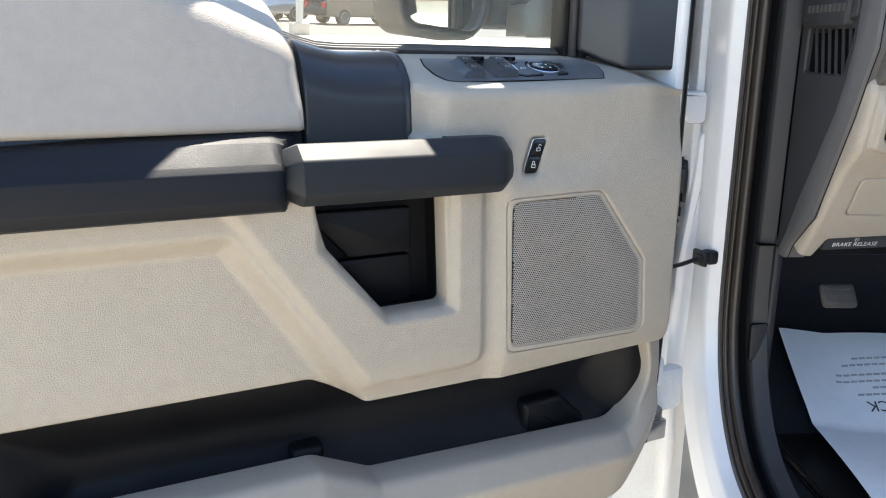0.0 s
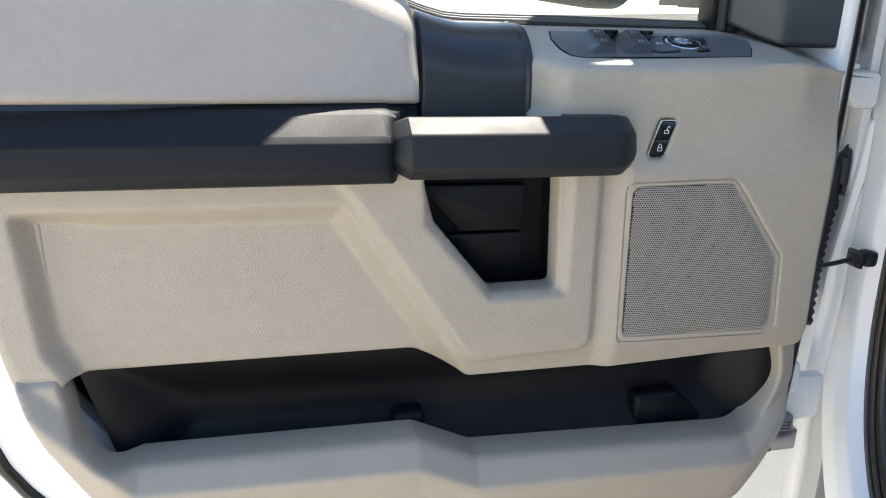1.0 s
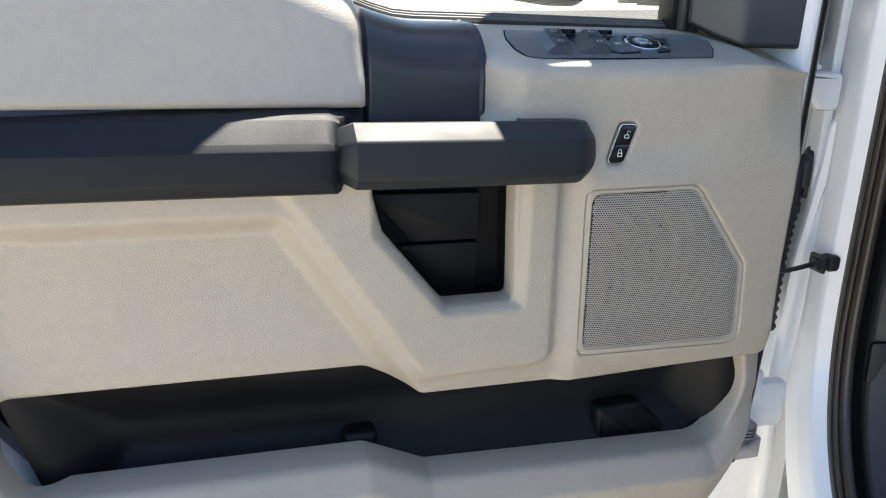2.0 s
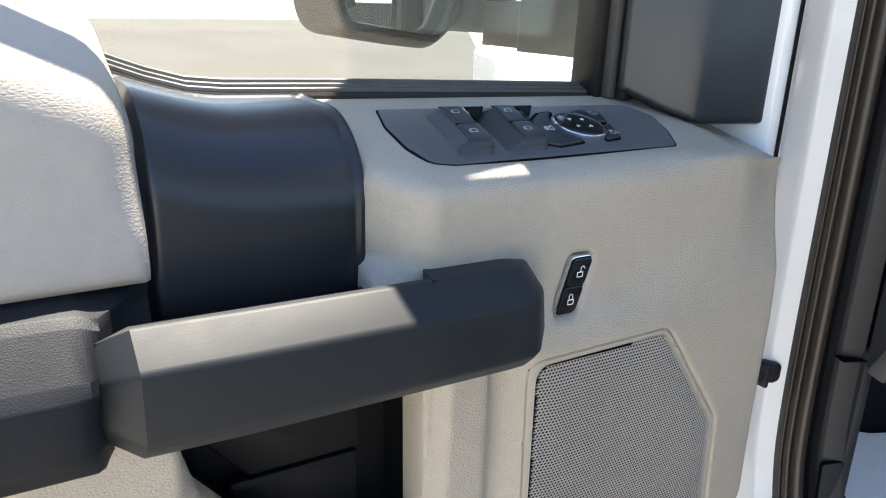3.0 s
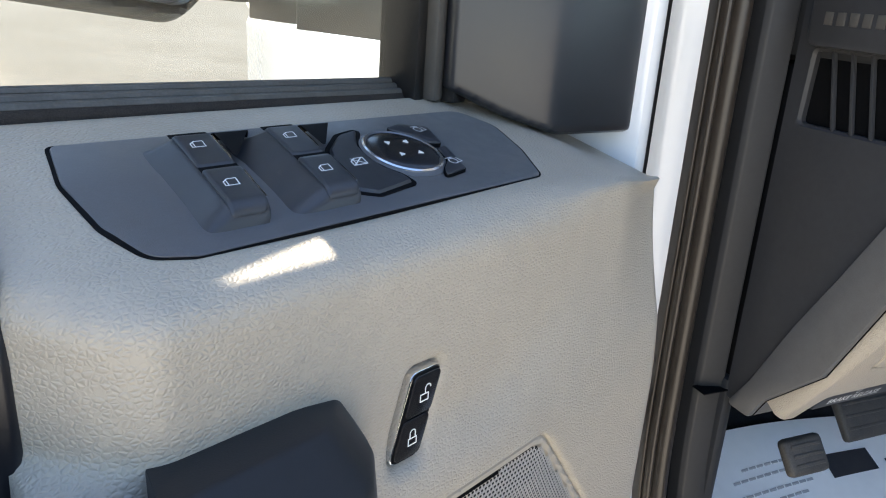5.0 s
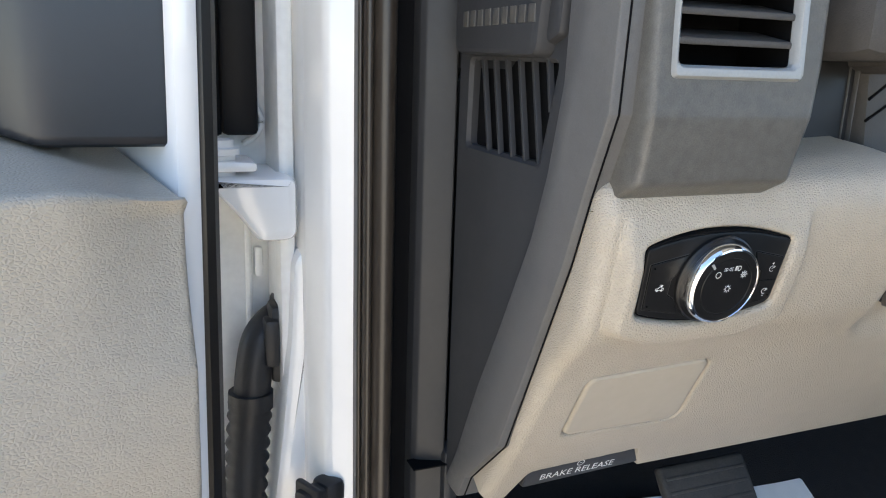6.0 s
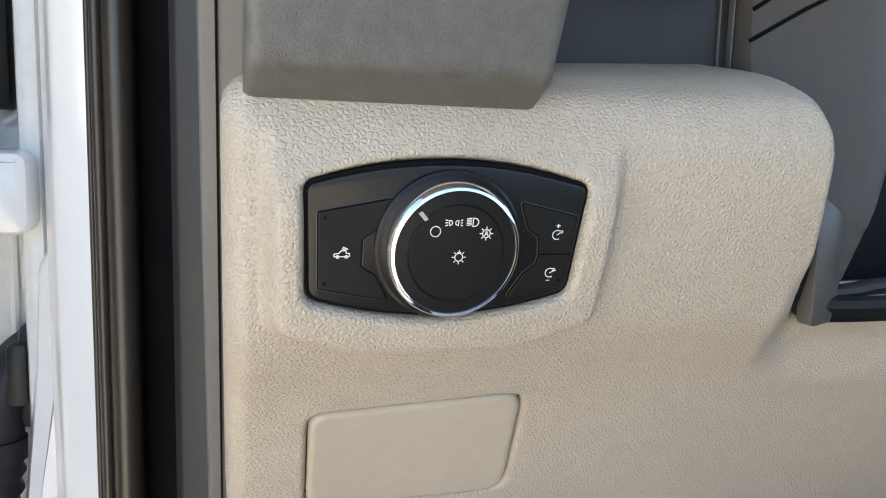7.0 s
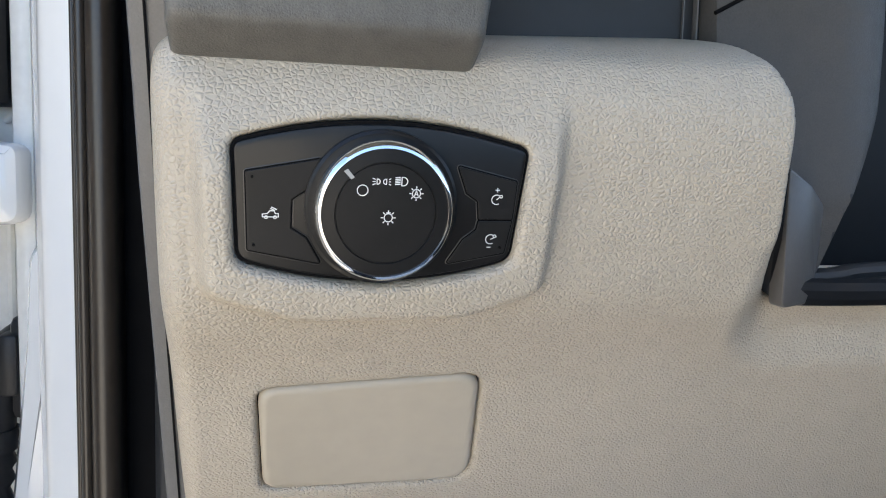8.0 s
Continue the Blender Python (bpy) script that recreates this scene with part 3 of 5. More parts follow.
def upper_depth(P):
    return -0.012 * np.clip(1 - (0.2595 - P[:, 0]) / 0.02, 0, 1) ** 2 * np.clip((P[:, 1] - 1.53) / 0.05, 0, 1)


part("upper_trim", molded(upper_line, 0.006, upper, upper_depth, edge=0.004, skirt=0.015), BEIGE_SOFT, door, "pale grained soft upper door trim", sharp=60)
inlay = rolled(0.946, 1.532, 2, 0.070, 89, lambda u: belt(u) * 0.9)
inlay_line = rounded([(0.2625, 1.44, 0.002), (0.419, 1.44, 0.002), (0.4215, 1.690, 0.004), (0.345, 1.690, 0.0), (0.2625, 1.708, 0.002)], 0.003)


def inlay_depth(P):
    """A stitched groove and a raised border along the pod and along the window."""
    u, v = P[:, 0], P[:, 1]
    back = 1.690 + 0.9 * belt(u) - v
    w = 0.0008 * smooth((u - 0.4075) / 0.003) - 0.0016 * np.exp(-((u - 0.4070) / 0.0016) ** 2)
    w += 0.0014 * smooth((0.0095 - back) / 0.003) - 0.0012 * np.exp(-((back - 0.0100) / 0.0016) ** 2)
    return w - 0.014 * np.clip((0.268 - u) / 0.006, 0, 1) - 0.009 * smooth((u - 0.4140) / 0.0075)


part("dark_inlay", molded(inlay_line, 0.0026, inlay, inlay_depth, edge=0.004, skirt=0.02), INLAY, door, "dark blue-black soft inlay with a piped seam", sharp=60)
part("base_panel", joined(block(-0.43, 0.80, 1.015, 1.03, 0.95, 1.56, 0.002), block(0.20, 0.30, 0.962, 0.985, 1.44, 1.53, 0.002)), LINER, door)

# armrest: a long pad with a flat shelf behind it
arm = [(0.958, 1.509), (0.930, 1.5040), (0.905, 1.4985), (0.898, 1.494), (0.873, 1.472), (0.866, 1.464), (0.864, 1.430), (0.872, 1.416), (0.884, 1.4115), (0.958, 1.4115)]
arm_round = rounded([(y, z, 0.006) for y, z in arm], 0.006, 3)
arm_path = [(-0.45, 0), (-0.2, 0), (0.0, 0), (0.15, 0), (0.195, 0), (0.208, 0.001), (0.216, 0.004), (0.221, 0.012), (0.226, 0.024), (0.236, 0.040), (0.248, 0.052), (0.2605, 0.058)]
rings = []
for x, tuck in arm_path:
    rings.append(np.stack([np.full(len(arm_round), x), np.maximum(arm_round[:, 0], np.minimum(arm_round[:, 0] + tuck, 0.864 + tuck * 1.35)), arm_round[:, 1] - 0.004 * min(1.0, tuck / 0.02) * (arm_round[:, 1] > 1.45)], 1))
n = len(arm_round)
faces = [[k * n + i, k * n + (i + 1) % n, (k + 1) * n + (i + 1) % n, (k + 1) * n + i] for k in range(len(rings) - 1) for i in range(n)] + [list(range((len(rings) - 1) * n, len(rings) * n))]
part("armrest", (np.concatenate(rings), faces), NAVY, door, "black grained vinyl armrest pad", sharp=40, fix=True)

# pull handle: chamfered bar from the armrest to the pod
bar = rounded([(0.93, 1.4915, 0.003), (0.888, 1.4915, 0.007), (0.861, 1.474, 0.008), (0.856, 1.432, 0.008), (0.870, 1.418, 0.006), (0.905, 1.416, 0.003), (0.915, 1.43, 0.003)], 0.004, 4)
stations = [(0.219, 0.020, 0.012), (0.222, 0.016, 0.007), (0.240, 0.002, 0.0), (0.30, 0.0, 0.0), (0.440, 0.0, 0.0), (0.450, 0.0, 0.0), (0.50, 0.0, 0.0), (0.512, 0.001, 0.0), (0.520, 0.005, 0.0008), (0.540, 0.026, 0.004), (0.548, 0.038, 0.008), (0.5525, 0.052, 0.014)]
rings = []
for x, tuck, sink in stations:
    back = float(np.interp(x, [0.440, 0.450], [0.894, 0.935]))
    y = np.minimum(bar[:, 0] + tuck * (bar[:, 0] < 0.91), back)
    z = bar[:, 1] + np.where(bar[:, 1] > 1.455, -sink, sink * 1.2)
    rings.append(np.stack([np.full(len(bar), x), y, z], 1))
n = len(bar)
faces = [[k * n + i, k * n + (i + 1) % n, (k + 1) * n + (i + 1) % n, (k + 1) * n + i] for k in range(len(rings) - 1) for i in range(n)] + [list(range(n)), list(range((len(rings) - 1) * n, len(rings) * n))]
handle = part("pull_handle", (np.concatenate(rings), faces), HANDLE, door, "black plastic pull handle with chamfered edges", sharp=28, fix=True)
part("handle_seam", block(0.4387, 0.4394, 0.8865, 0.8930, 1.489, 1.4918, 0.0001), SHADE_AND_BLACK, handle)
part("release_rod", joined(sweep(circle(0.0075, 14), [(0.20, 0.938, 1.466), (0.410, 0.938, 1.466)]), sweep(circle(0.0088, 14), [(0.408, 0.938, 1.466), (0.427, 0.938, 1.466)])), DARK, door, "round black release bar with an end cap")

# window switch plate on the ledge
plate_line = rounded([(0.469, 1.037, 0.006), (0.4595, 1.002, 0.03), (0.4605, 0.968, 0.02), (0.468, 0.943, 0.012), (0.486, 0.937, 0.010), (0.727, 0.937, 0.010), (0.749, 0.970, 0.02), (0.765, 1.008, 0.02), (0.754, 1.036, 0.014)], 0.01)
switches = part("window_switch_plate", prism(plate_line, ledge, -0.004, 0.0014, 0.001), SWITCH, door, "dark grey window switch plate", sharp=30)
part("plate_gap", prism(rounded([tuple((p - np.array([0.620, 0.985])) * 1.012 + np.array([0.620, 0.985])) + (0,) for p in plate_line], 0), ledge, -0.003, 0.0006), SHADE_AND_BLACK, switches)


def control(u, y, w):
    """A place on the switch plate, for the controls that sit in it."""
    return ledge(np.asarray(u) + 0.012, np.asarray(y) + 0.014, w)


SLANT = 0.15            # the ridges lean this much for each metre back
HUMP = 0.0105           # height of the rocker ridges


def hump_height(u, y, left, flank):
    """Height of a rocker ridge: a sloping flank up to the keys, rounded off at its nose and falling behind."""
    a = u - left - SLANT * (y - 0.938)
    rise = np.clip((a + flank) / flank, 0, 1)
    nose = np.clip((y - 0.934) / 0.011, 0, 1)
    back = np.clip((1.010 - y) / 0.006, 0, 1)
    return HUMP * (1 - 0.25 * np.clip((y - 0.950) / 0.055, 0, 1)) * rise * np.sqrt(nose * (2 - nose)) * back ** 0.5


def marks(pieces, place, width, parent, mat=None, name="symbol", w=0.0):
    """A small printed sign: strokes (polylines) of the given width."""
    V, Fc = [], []
    for line in pieces:
        for (x0, y0), (x1, y1) in zip(line, line[1:]):
            d = Vector((x1 - x0, y1 - y0))
            if d.length < 1e-9:
                continue
            d.normalize()
            nx, ny = -d.y * width / 2, d.x * width / 2
            ex, ey = d.x * width * 0.3, d.y * width * 0.3
            k = len(V)
            V += [(x0 + nx - ex, y0 + ny - ey), (x0 - nx - ex, y0 - ny - ey), (x1 - nx + ex, y1 - ny + ey), (x1 + nx + ex, y1 + ny + ey)]
            Fc.append([k, k + 1, k + 2, k + 3])
    V = np.array(V)
    return part(name, (place(V[:, 0], V[:, 1], np.full(len(V), w)), Fc), mat or PRINT, parent)


def ring_line(cx, cy, r, n=16, a0=0, a1=360):
    return [(cx + r * math.cos(radians(a0 + (a1 - a0) * k / n)), cy + r * math.sin(radians(a0 + (a1 - a0) * k / n))) for k in range(n + 1)]


WINDOW_SIGN = [[(-1, -0.7), (1, -0.7), (1, 0.6), (-0.3, 0.6), (-1, 0.1), (-1, -0.7)], [(-0.55, -0.55), (-0.55, 0.3)]]
ridges = ((0.4965, 0.015), (0.5515, 0.026))
for left, flank in ridges:
    at = lambda u, y: (u + SLANT * (y - 0.938), y)
    line = rounded([at(left - flank, 0.933) + (0.004,), at(left + 0.0222, 0.933) + (0.008,), at(left + 0.0222, 1.010) + (0.002,), at(left - flank, 1.010) + (0.002,)], 0.004)
    rocker = part("switch_hump", molded(line, 0.0012, control, lambda P: hump_height(P[:, 0], P[:, 1], left, flank), edge=0.0012, skirt=0.012), ROCKER, switches, "raised rocker housing with a sloping flank", sharp=35)
    well = rounded([at(left + 0.0232, 0.976), at(left + 0.0232, 1.0125), at(left + 0.050, 1.0125)], 0.002)
    part("well_corner", molded(well, 0.0015, control, lambda P: 0.0020 + np.max([hump_height(P[:, 0], P[:, 1], *r) for r in ridges], 0)), SHADE_AND_BLACK, rocker)
    part("key_split", molded(np.array([at(left + 0.0010, 0.9700), at(left + 0.0220, 0.9700), at(left + 0.0220, 0.9748), at(left + 0.0010, 0.9748)]), 0.0008, control, lambda P: 0.0003 + hump_height(P[:, 0], P[:, 1], left, flank)), SHADE_AND_BLACK, rocker)
    part("key_slot", molded(rounded([at(left + 0.0005, 1.0058), at(left + 0.0222, 1.0058), at(left + 0.0222, 1.0108), at(left + 0.0005, 1.0108)], 0.001), 0.0008, control, lambda P: 0.0010 + hump_height(P[:, 0], np.minimum(P[:, 1], 1.006), left, flank)), SHADE_AND_BLACK, rocker)
    for ya, yb in ((0.9365, 0.9704), (0.9744, 1.0066)):
        key = rounded([at(left + 0.0008, ya) + (0.002,), at(left + 0.0216, ya) + (0.006 if ya < 0.95 else 0.002,), at(left + 0.0216, yb) + (0.002,), at(left + 0.0008, yb) + (0.003,)], 0.002)
        rk = part("rocker_key", molded(key, 0.0014, control, lambda P: 0.0010 + hump_height(P[:, 0], P[:, 1], left, flank) + 0.0012 * np.clip((P[:, 1] - ya) / 0.03, 0, 1), edge=0.0008, skirt=0.003), ROCKER, rocker, sharp=50)
        cx, cy = at(left + 0.0088, (ya + yb) / 2 + 0.002)
        marks([[(cx + 0.0036 * x + 0.2 * 0.0036 * y, cy + 0.0040 * y) for x, y in sg] for sg in WINDOW_SIGN], control, 0.0006, rk, PRINT, w=HUMP * (1.0 if ya < 0.95 else 0.82) + 0.0026)
        part("key_edge", prism([at(left + 0.0212, ya + 0.006), at(left + 0.0221, ya + 0.006), at(left + 0.0221, yb - 0.004), at(left + 0.0212, yb - 0.004)], control, 0.003, HUMP * (1.0 if ya < 0.95 else 0.85) + 0.0008), CHROME, rk, "bright metal edge")


def dial_place(cu, cy):
    return lambda u, v, w: control(cu + u, cy + v, w)


dp = dial_place(0.638, 0.972)
dial = part("mirror_dial", lathe([(0.0275, 0.0), (0.0275, 0.0022), (0.0262, 0.0032), (0.0225, 0.0036)], dp), SWITCH, switches, "round mirror control")
part("dial_ring", lathe([(0.0248, 0.0028), (0.0250, 0.0044), (0.0241, 0.0052), (0.0226, 0.0047), (0.0226, 0.0032)], dp), RING, dial, "chrome ring")
part("dial_pad", lathe([(0.0224, 0.0028), (0.0222, 0.0040), (0.0200, 0.0054), (0.012, 0.0062), (0.006, 0.0059), (0.001, 0.0056)], dp), GLOSS, dial)
for a in (0, 90, 180, 270):
    c, q = 0.0100 * math.cos(radians(a + 40)), 0.0100 * math.sin(radians(a + 40))
    t = [(c + 0.0021 * math.cos(radians(a + 40 + k)), q + 0.0021 * math.sin(radians(a + 40 + k))) for k in (0, 125, 235)]
    part("arrow", prism(t, dp, 0.005, 0.0067), PRINT, dial)
collar = rounded([(0.577, 0.945, 0.004), (0.588, 0.938, 0.003), (0.617, 0.942, 0.002), (0.6165, 0.9505, 0.004), (0.611, 0.960, 0.010), (0.6098, 0.972, 0.010), (0.613, 0.985, 0.010), (0.622, 0.9965, 0.006), (0.628, 1.003, 0.003), (0.610, 0.999, 0.012), (0.592, 0.985, 0.015), (0.582, 0.968, 0.012)], 0.006)
part("collar_gap", prism(grow(collar, 0.0026), control, 0.0, 0.0030), SHADE_AND_BLACK, switches)
lockout = part("lockout_button", molded(collar, 0.0014, control, lambda P: 0.0046 + 0.0 * P[:, 0], edge=0.0018, skirt=0.008), ROCKER, switches, "curved window lockout button")
marks([[(0.5985 + 0.0048 * x + 0.001 * y, 0.968 + 0.0050 * y) for x, y in sg] for sg in WINDOW_SIGN + [[(-0.8, -0.6), (0.8, 0.6)], [(-0.8, 0.6), (0.8, -0.6)]]], control, 0.0007, lockout, PRINT, w=0.0050)
for line in ([(0.650, 1.0005, 0.003), (0.664, 1.004, 0.003), (0.684, 0.997, 0.003), (0.6745, 0.9745, 0.002), (0.6655, 0.9765, 0.004), (0.662, 0.988, 0.006)], [(0.6655, 0.969, 0.003), (0.6745, 0.971, 0.002), (0.663, 0.943, 0.003), (0.643, 0.940, 0.003), (0.649, 0.9475, 0.004), (0.660, 0.955, 0.006)]):
    outline_b = rounded(line, 0.002)
    part("button_gap", prism(grow(outline_b, 0.0006), control, 0.0, 0.0036), SHADE_AND_BLACK, switches)
    b = part("mirror_button", prism(outline_b, control, 0.0, 0.0046, 0.0008), ROCKER, switches)
    cx, cy = (0.6715, 0.993) if line[0][1] > 0.98 else (0.6605, 0.9515)
    marks([ring_line(cx, cy, 0.0030, 10), [(cx - 0.003, cy + 0.004), (cx + 0.003, cy + 0.004)], [(cx + 0.003, cy - 0.002), (cx + 0.006, cy - 0.002), (cx + 0.005, cy + 0.003)]], control, 0.0006, b, PRINT, w=0.0050)

# lock switch
lock = part("lock_switch", prism(lock_line, flat, -0.008, 0.0010, 0.001), CHROME, door, "chrome-rimmed lock switch with two black keys", sharp=30)
part("key_ground", prism(grow(lock_line, -0.0011), flat, -0.004, 0.0013), SHADE_AND_BLACK, lock)
for lo, hi in ((0.5, 0.985), (0.015, 0.485)):
    za, zb = 1.4340 + 0.0480 * lo, 1.4340 + 0.0480 * hi
    xl = lambda z: 0.5750 + (z - 1.434) * 0.310
    k = part("lock_key", prism(rounded([(xl(za), za, 0.004), (xl(za) + 0.0205, za, 0.004), (xl(zb) + 0.0210, zb, 0.004), (xl(zb), zb, 0.004)], 0.004), flat, -0.002, 0.0022, 0.0008), GLOSS, lock)
    cz = (za + zb) / 2
    cx = xl(cz) + 0.0105
    box = [[(cx - 0.003, cz - 0.004), (cx + 0.003, cz - 0.004), (cx + 0.003, cz), (cx - 0.003, cz), (cx - 0.003, cz - 0.004)]]
    shift = 0.0 if lo < 0.3 else 0.0026
    marks(box + [[(cx - 0.002 + shift, cz), (cx - 0.002 + shift, cz + 0.003)] + ring_line(cx + shift, cz + 0.003, 0.002, 8, 180, 0) + ([(cx + 0.002, cz)] if not shift else [])], flat, 0.0008, k, PRINT, w=0.0025)

# window: sill seal, post, sail panel, pane
sill = [(x, 1.082, 1.600 + float(belt(x)) * 0.97 - 0.003 * max(0.0, x - 0.45) / 0.3) for x in np.linspace(-0.45, 0.755, 40)]
window_seal = part("window_seal", sweep(rounded([(-0.014, -0.024), (0.012, -0.024), (0.012, -0.001), (0.009, 0.003), (-0.012, 0.004)], 0.002, 2), sill), FLOCK, door, "brown-black flocked window seal")
for across, up in ((0.0060, 0.0030), (0.0005, 0.0062), (-0.0050, 0.0095)):
    part("seal_rib", sweep([(across + a, up + b) for a, b in circle(0.0032, 8)], sill), RIB, window_seal)
pane = [(x, z) for x, _, z in sill] + [(0.755, 2.15), (-0.45, 2.15)]
glass = part("window_glass", prism(np.array([(p[0], p[1] - (0.02 if i < len(sill) else 0)) for i, p in enumerate(pane)]), lambda u, v, w: np.stack(np.broadcast_arrays(u, 1.096 + 0.15 * (v - 1.6) * 0 - w, v), -1), 0, 0.004), GLASS, door, "clear door window")
glass.visible_shadow = False
for x0, x1, y0, bev, mat_post in ((0.736, 0.746, 1.060, 0.002, RUBBER), (0.746, 0.757, 1.050, 0.004, SAIL), (0.757, 0.772, 1.040, 0.003, RUBBER)):
    part("window_channel", block(x0, x1, y0, 1.10, 1.595, 2.2, bev), mat_post, door, "dark upright window channel")


def sail_place(u, v, w):
    """Two facets that meet in a soft crease: one from the window channel, one to the shell's edge."""
    u, v, w = np.broadcast_arrays(u, v, w)
    d = np.clip(u, 0, 0.165)
    bend = 0.5 * (d - 0.078 + np.sqrt((d - 0.078) ** 2 + 0.010 ** 2))
    x = 0.750 + 0.655 * (d - bend) + 0.965 * bend
    y = 1.040 - 0.755 * (d - bend) - 0.26 * bend
    return np.stack([x - 0.5 * w, y - 0.85 * w, v], -1)


part("sail_panel", molded(rounded([(0.0, 1.606, 0.004), (0.045, 1.588, 0.03), (0.085, 1.577, 0.02), (0.164, 1.577, 0.006), (0.164, 2.1), (0.0, 2.1)], 0.004), 0.0025, sail_place, edge=0.005, skirt=0.03), SAIL_DARK, door, "dark grey mirror sail cover")

# white shell round the trim
shell_hole = rounded([(-0.25, 1.44, 0.02), (0.84, 1.44, 0.02), (0.855, 1.0, 0.06), (0.76, 0.86, 0.06), (-0.04, 0.86, 0.06), (-0.2, 1.1, 0.05)], 0.03)
part("shell_inner", molded(rounded([(-0.48, 0.72, 0.06), (0.82, 0.72, 0.10), (0.905, 0.95, 0.10), (0.908, 1.2, 0.1), (0.888, 1.53, 0.01), (-0.48, 1.53)], 0.03), 0.02, lambda u, v, w: flat(u, v, w - 0.055), holes=[shell_hole], edge=0.02, skirt=0.10), WHITE, door, "white painted door shell")
part("shell_seal", sweep(circle(0.009, 10), curve([(-0.300, 0.966, 1.30), (-0.305, 0.966, 1.10), (-0.292, 0.966, 1.029), (-0.276, 0.966, 0.996), (-0.256, 0.966, 0.965), (-0.20, 0.966, 0.90), (-0.12, 0.966, 0.84), (0.0, 0.966, 0.80)]), up=(0, 1, 0)), RUBBER, door, "black rubber seal round the shell")
part("shell_outer", block(-0.48, 0.85, 1.07, 1.155, 0.70, 1.585, 0.03), WHITE, door)
part("shell_edge", block(0.881, 0.901, 0.950, 1.16, 1.30, 2.1, 0.006), WHITE, door)
part("edge_seal", joined(sweep(circle(0.011, 10), curve([(0.908, 0.965, 2.1), (0.908, 0.965, 1.6), (0.908, 0.965, 1.2), (0.90, 0.965, 0.95)]), up=(0, 1, 0)), sweep(circle(0.008, 10), curve([(0.912, 0.988, 2.1), (0.912, 0.988, 1.6), (0.912, 0.988, 1.2), (0.904, 0.988, 0.95)]), up=(0, 1, 0))), RUBBER, door, "black rubber door seal")
# Unseen frame top; its notches and tooth are added to shape the sun patches.
part("shading_frame_top", joined(
    prism(rounded([(-0.50, 1.070, 0.0), (0.17, 1.075, 0.02), (0.26, 1.130, 0.02), (0.35, 1.135, 0.05), (0.505, 1.145, 0.02), (0.580, 1.113, 0.02), (0.646, 1.123, 0.02), (0.72, 1.14, 0.02), (0.95, 1.20, 0.05), (0.75, 1.33, 0.05), (0.64, 1.300, 0.05), (0.559, 1.252, 0.02), (0.502, 1.213, 0.02), (0.459, 1.198, 0.02), (0.36, 1.165, 0.05), (-0.50, 1.160, 0.0)], 0.02), plain, 2.110, 2.150, 0.004),
    prism([(0.510, 1.160), (0.518, 1.128), (0.536, 1.070), (0.660, 1.055), (0.660, 1.1035), (0.572, 1.1035), (0.566, 1.160)], plain, 2.112, 2.148),
    prism([(0.648, 1.160), (0.655, 1.060), (0.800, 1.000), (0.950, 1.200), (0.800, 1.250)], plain, 2.112, 2.148)), WHITE, door, "unseen white window frame, shaped to cut the sun patches on the trim")

# towing mirror: a deep housing round the glass, on two telescopic arms
def head(u, v, w):
    return np.stack(np.broadcast_arrays(u, 1.440 - w, v), -1)


housing_line = rounded([(0.610, 1.640, 0.05), (0.772, 1.622, 0.05), (0.826, 1.672, 0.05), (0.832, 2.12, 0.05), (0.600, 2.12, 0.05), (0.594, 1.70, 0.05)], 0.05)
face = rounded([(0.634, 1.662, 0.03), (0.782, 1.645, 0.03), (0.799, 1.70, 0.03), (0.803, 2.02, 0.03), (0.630, 2.02, 0.03), (0.626, 1.70, 0.03)], 0.03)
mirror = part("side_mirror", molded(housing_line, 0.005, head, holes=[grow(face, 0.004)], edge=0.020, skirt=0.10), DARK, door, "black towing mirror housing with a deep rim", sharp=60)
part("mirror_back", prism(grow(housing_line, -0.018), head, -0.16, -0.085, 0.03), DARK, mirror)
N = len(face)
rim = grow(face, 0.0042)
part("mirror_rim", (np.concatenate([head(rim[:, 0], rim[:, 1], np.full(N, w)) for w in (0.0, -0.075)]), [[i, (i + 1) % N, N + (i + 1) % N, N + i] for i in range(N)]), RUBBER, mirror, "black recess round the glass")
part("mirror_glass", prism(grow(face, 0.004), lambda u, v, w: head(u, v, w + 0.25 * (u - 0.80) + 0.03 * (v - 1.70)), -0.062, -0.055), MIRROR, mirror, "mirror glass")
for z0, z1 in ((1.630, 1.700), (1.99, 2.06)):
    arm_part = part("mirror_arm", prism(rounded([(0.802, 1.135, 0.006), (0.806, 1.190, 0.006), (0.8146, 1.304, 0.006), (0.880, 1.312, 0.006), (0.935, 1.14, 0.006)], 0.006), plain, z0, z1, 0.008), SAIL, mirror, "grey-brown telescopic mirror arm", sharp=30)
    part("arm_slide", prism(rounded([(0.820, 1.290, 0.006), (0.8385, 1.4185, 0.006), (0.905, 1.435, 0.006), (0.878, 1.300, 0.006)], 0.006), plain, z0 + 0.004, z1 - 0.004, 0.006), SAIL, arm_part, sharp=30)
part("arm_foot", joined(block(0.815, 0.905, 1.415, 1.53, 1.650, 2.10, 0.02)), DARK, mirror)
part("mirror_base", joined(block(0.800, 0.925, 1.105, 1.145, 1.585, 2.12, 0.012)), SAIL, mirror)

# ---- the cab: pillar, seals, sill ----
opening = [(0, 0.256, 2.25), (0, 0.256, 1.9), (0, 0.256, 1.5), (0, 0.254, 1.2), (0, 0.240, 1.08), (0, 0.205, 0.985), (0, 0.150, 0.915), (0, 0.080, 0.872), (0, -0.05, 0.845), (0, -0.4, 0.84), (0, -1.2, 0.84)]
opening = curve(opening, 5)
AXIS = [cab(*p) for p in opening]


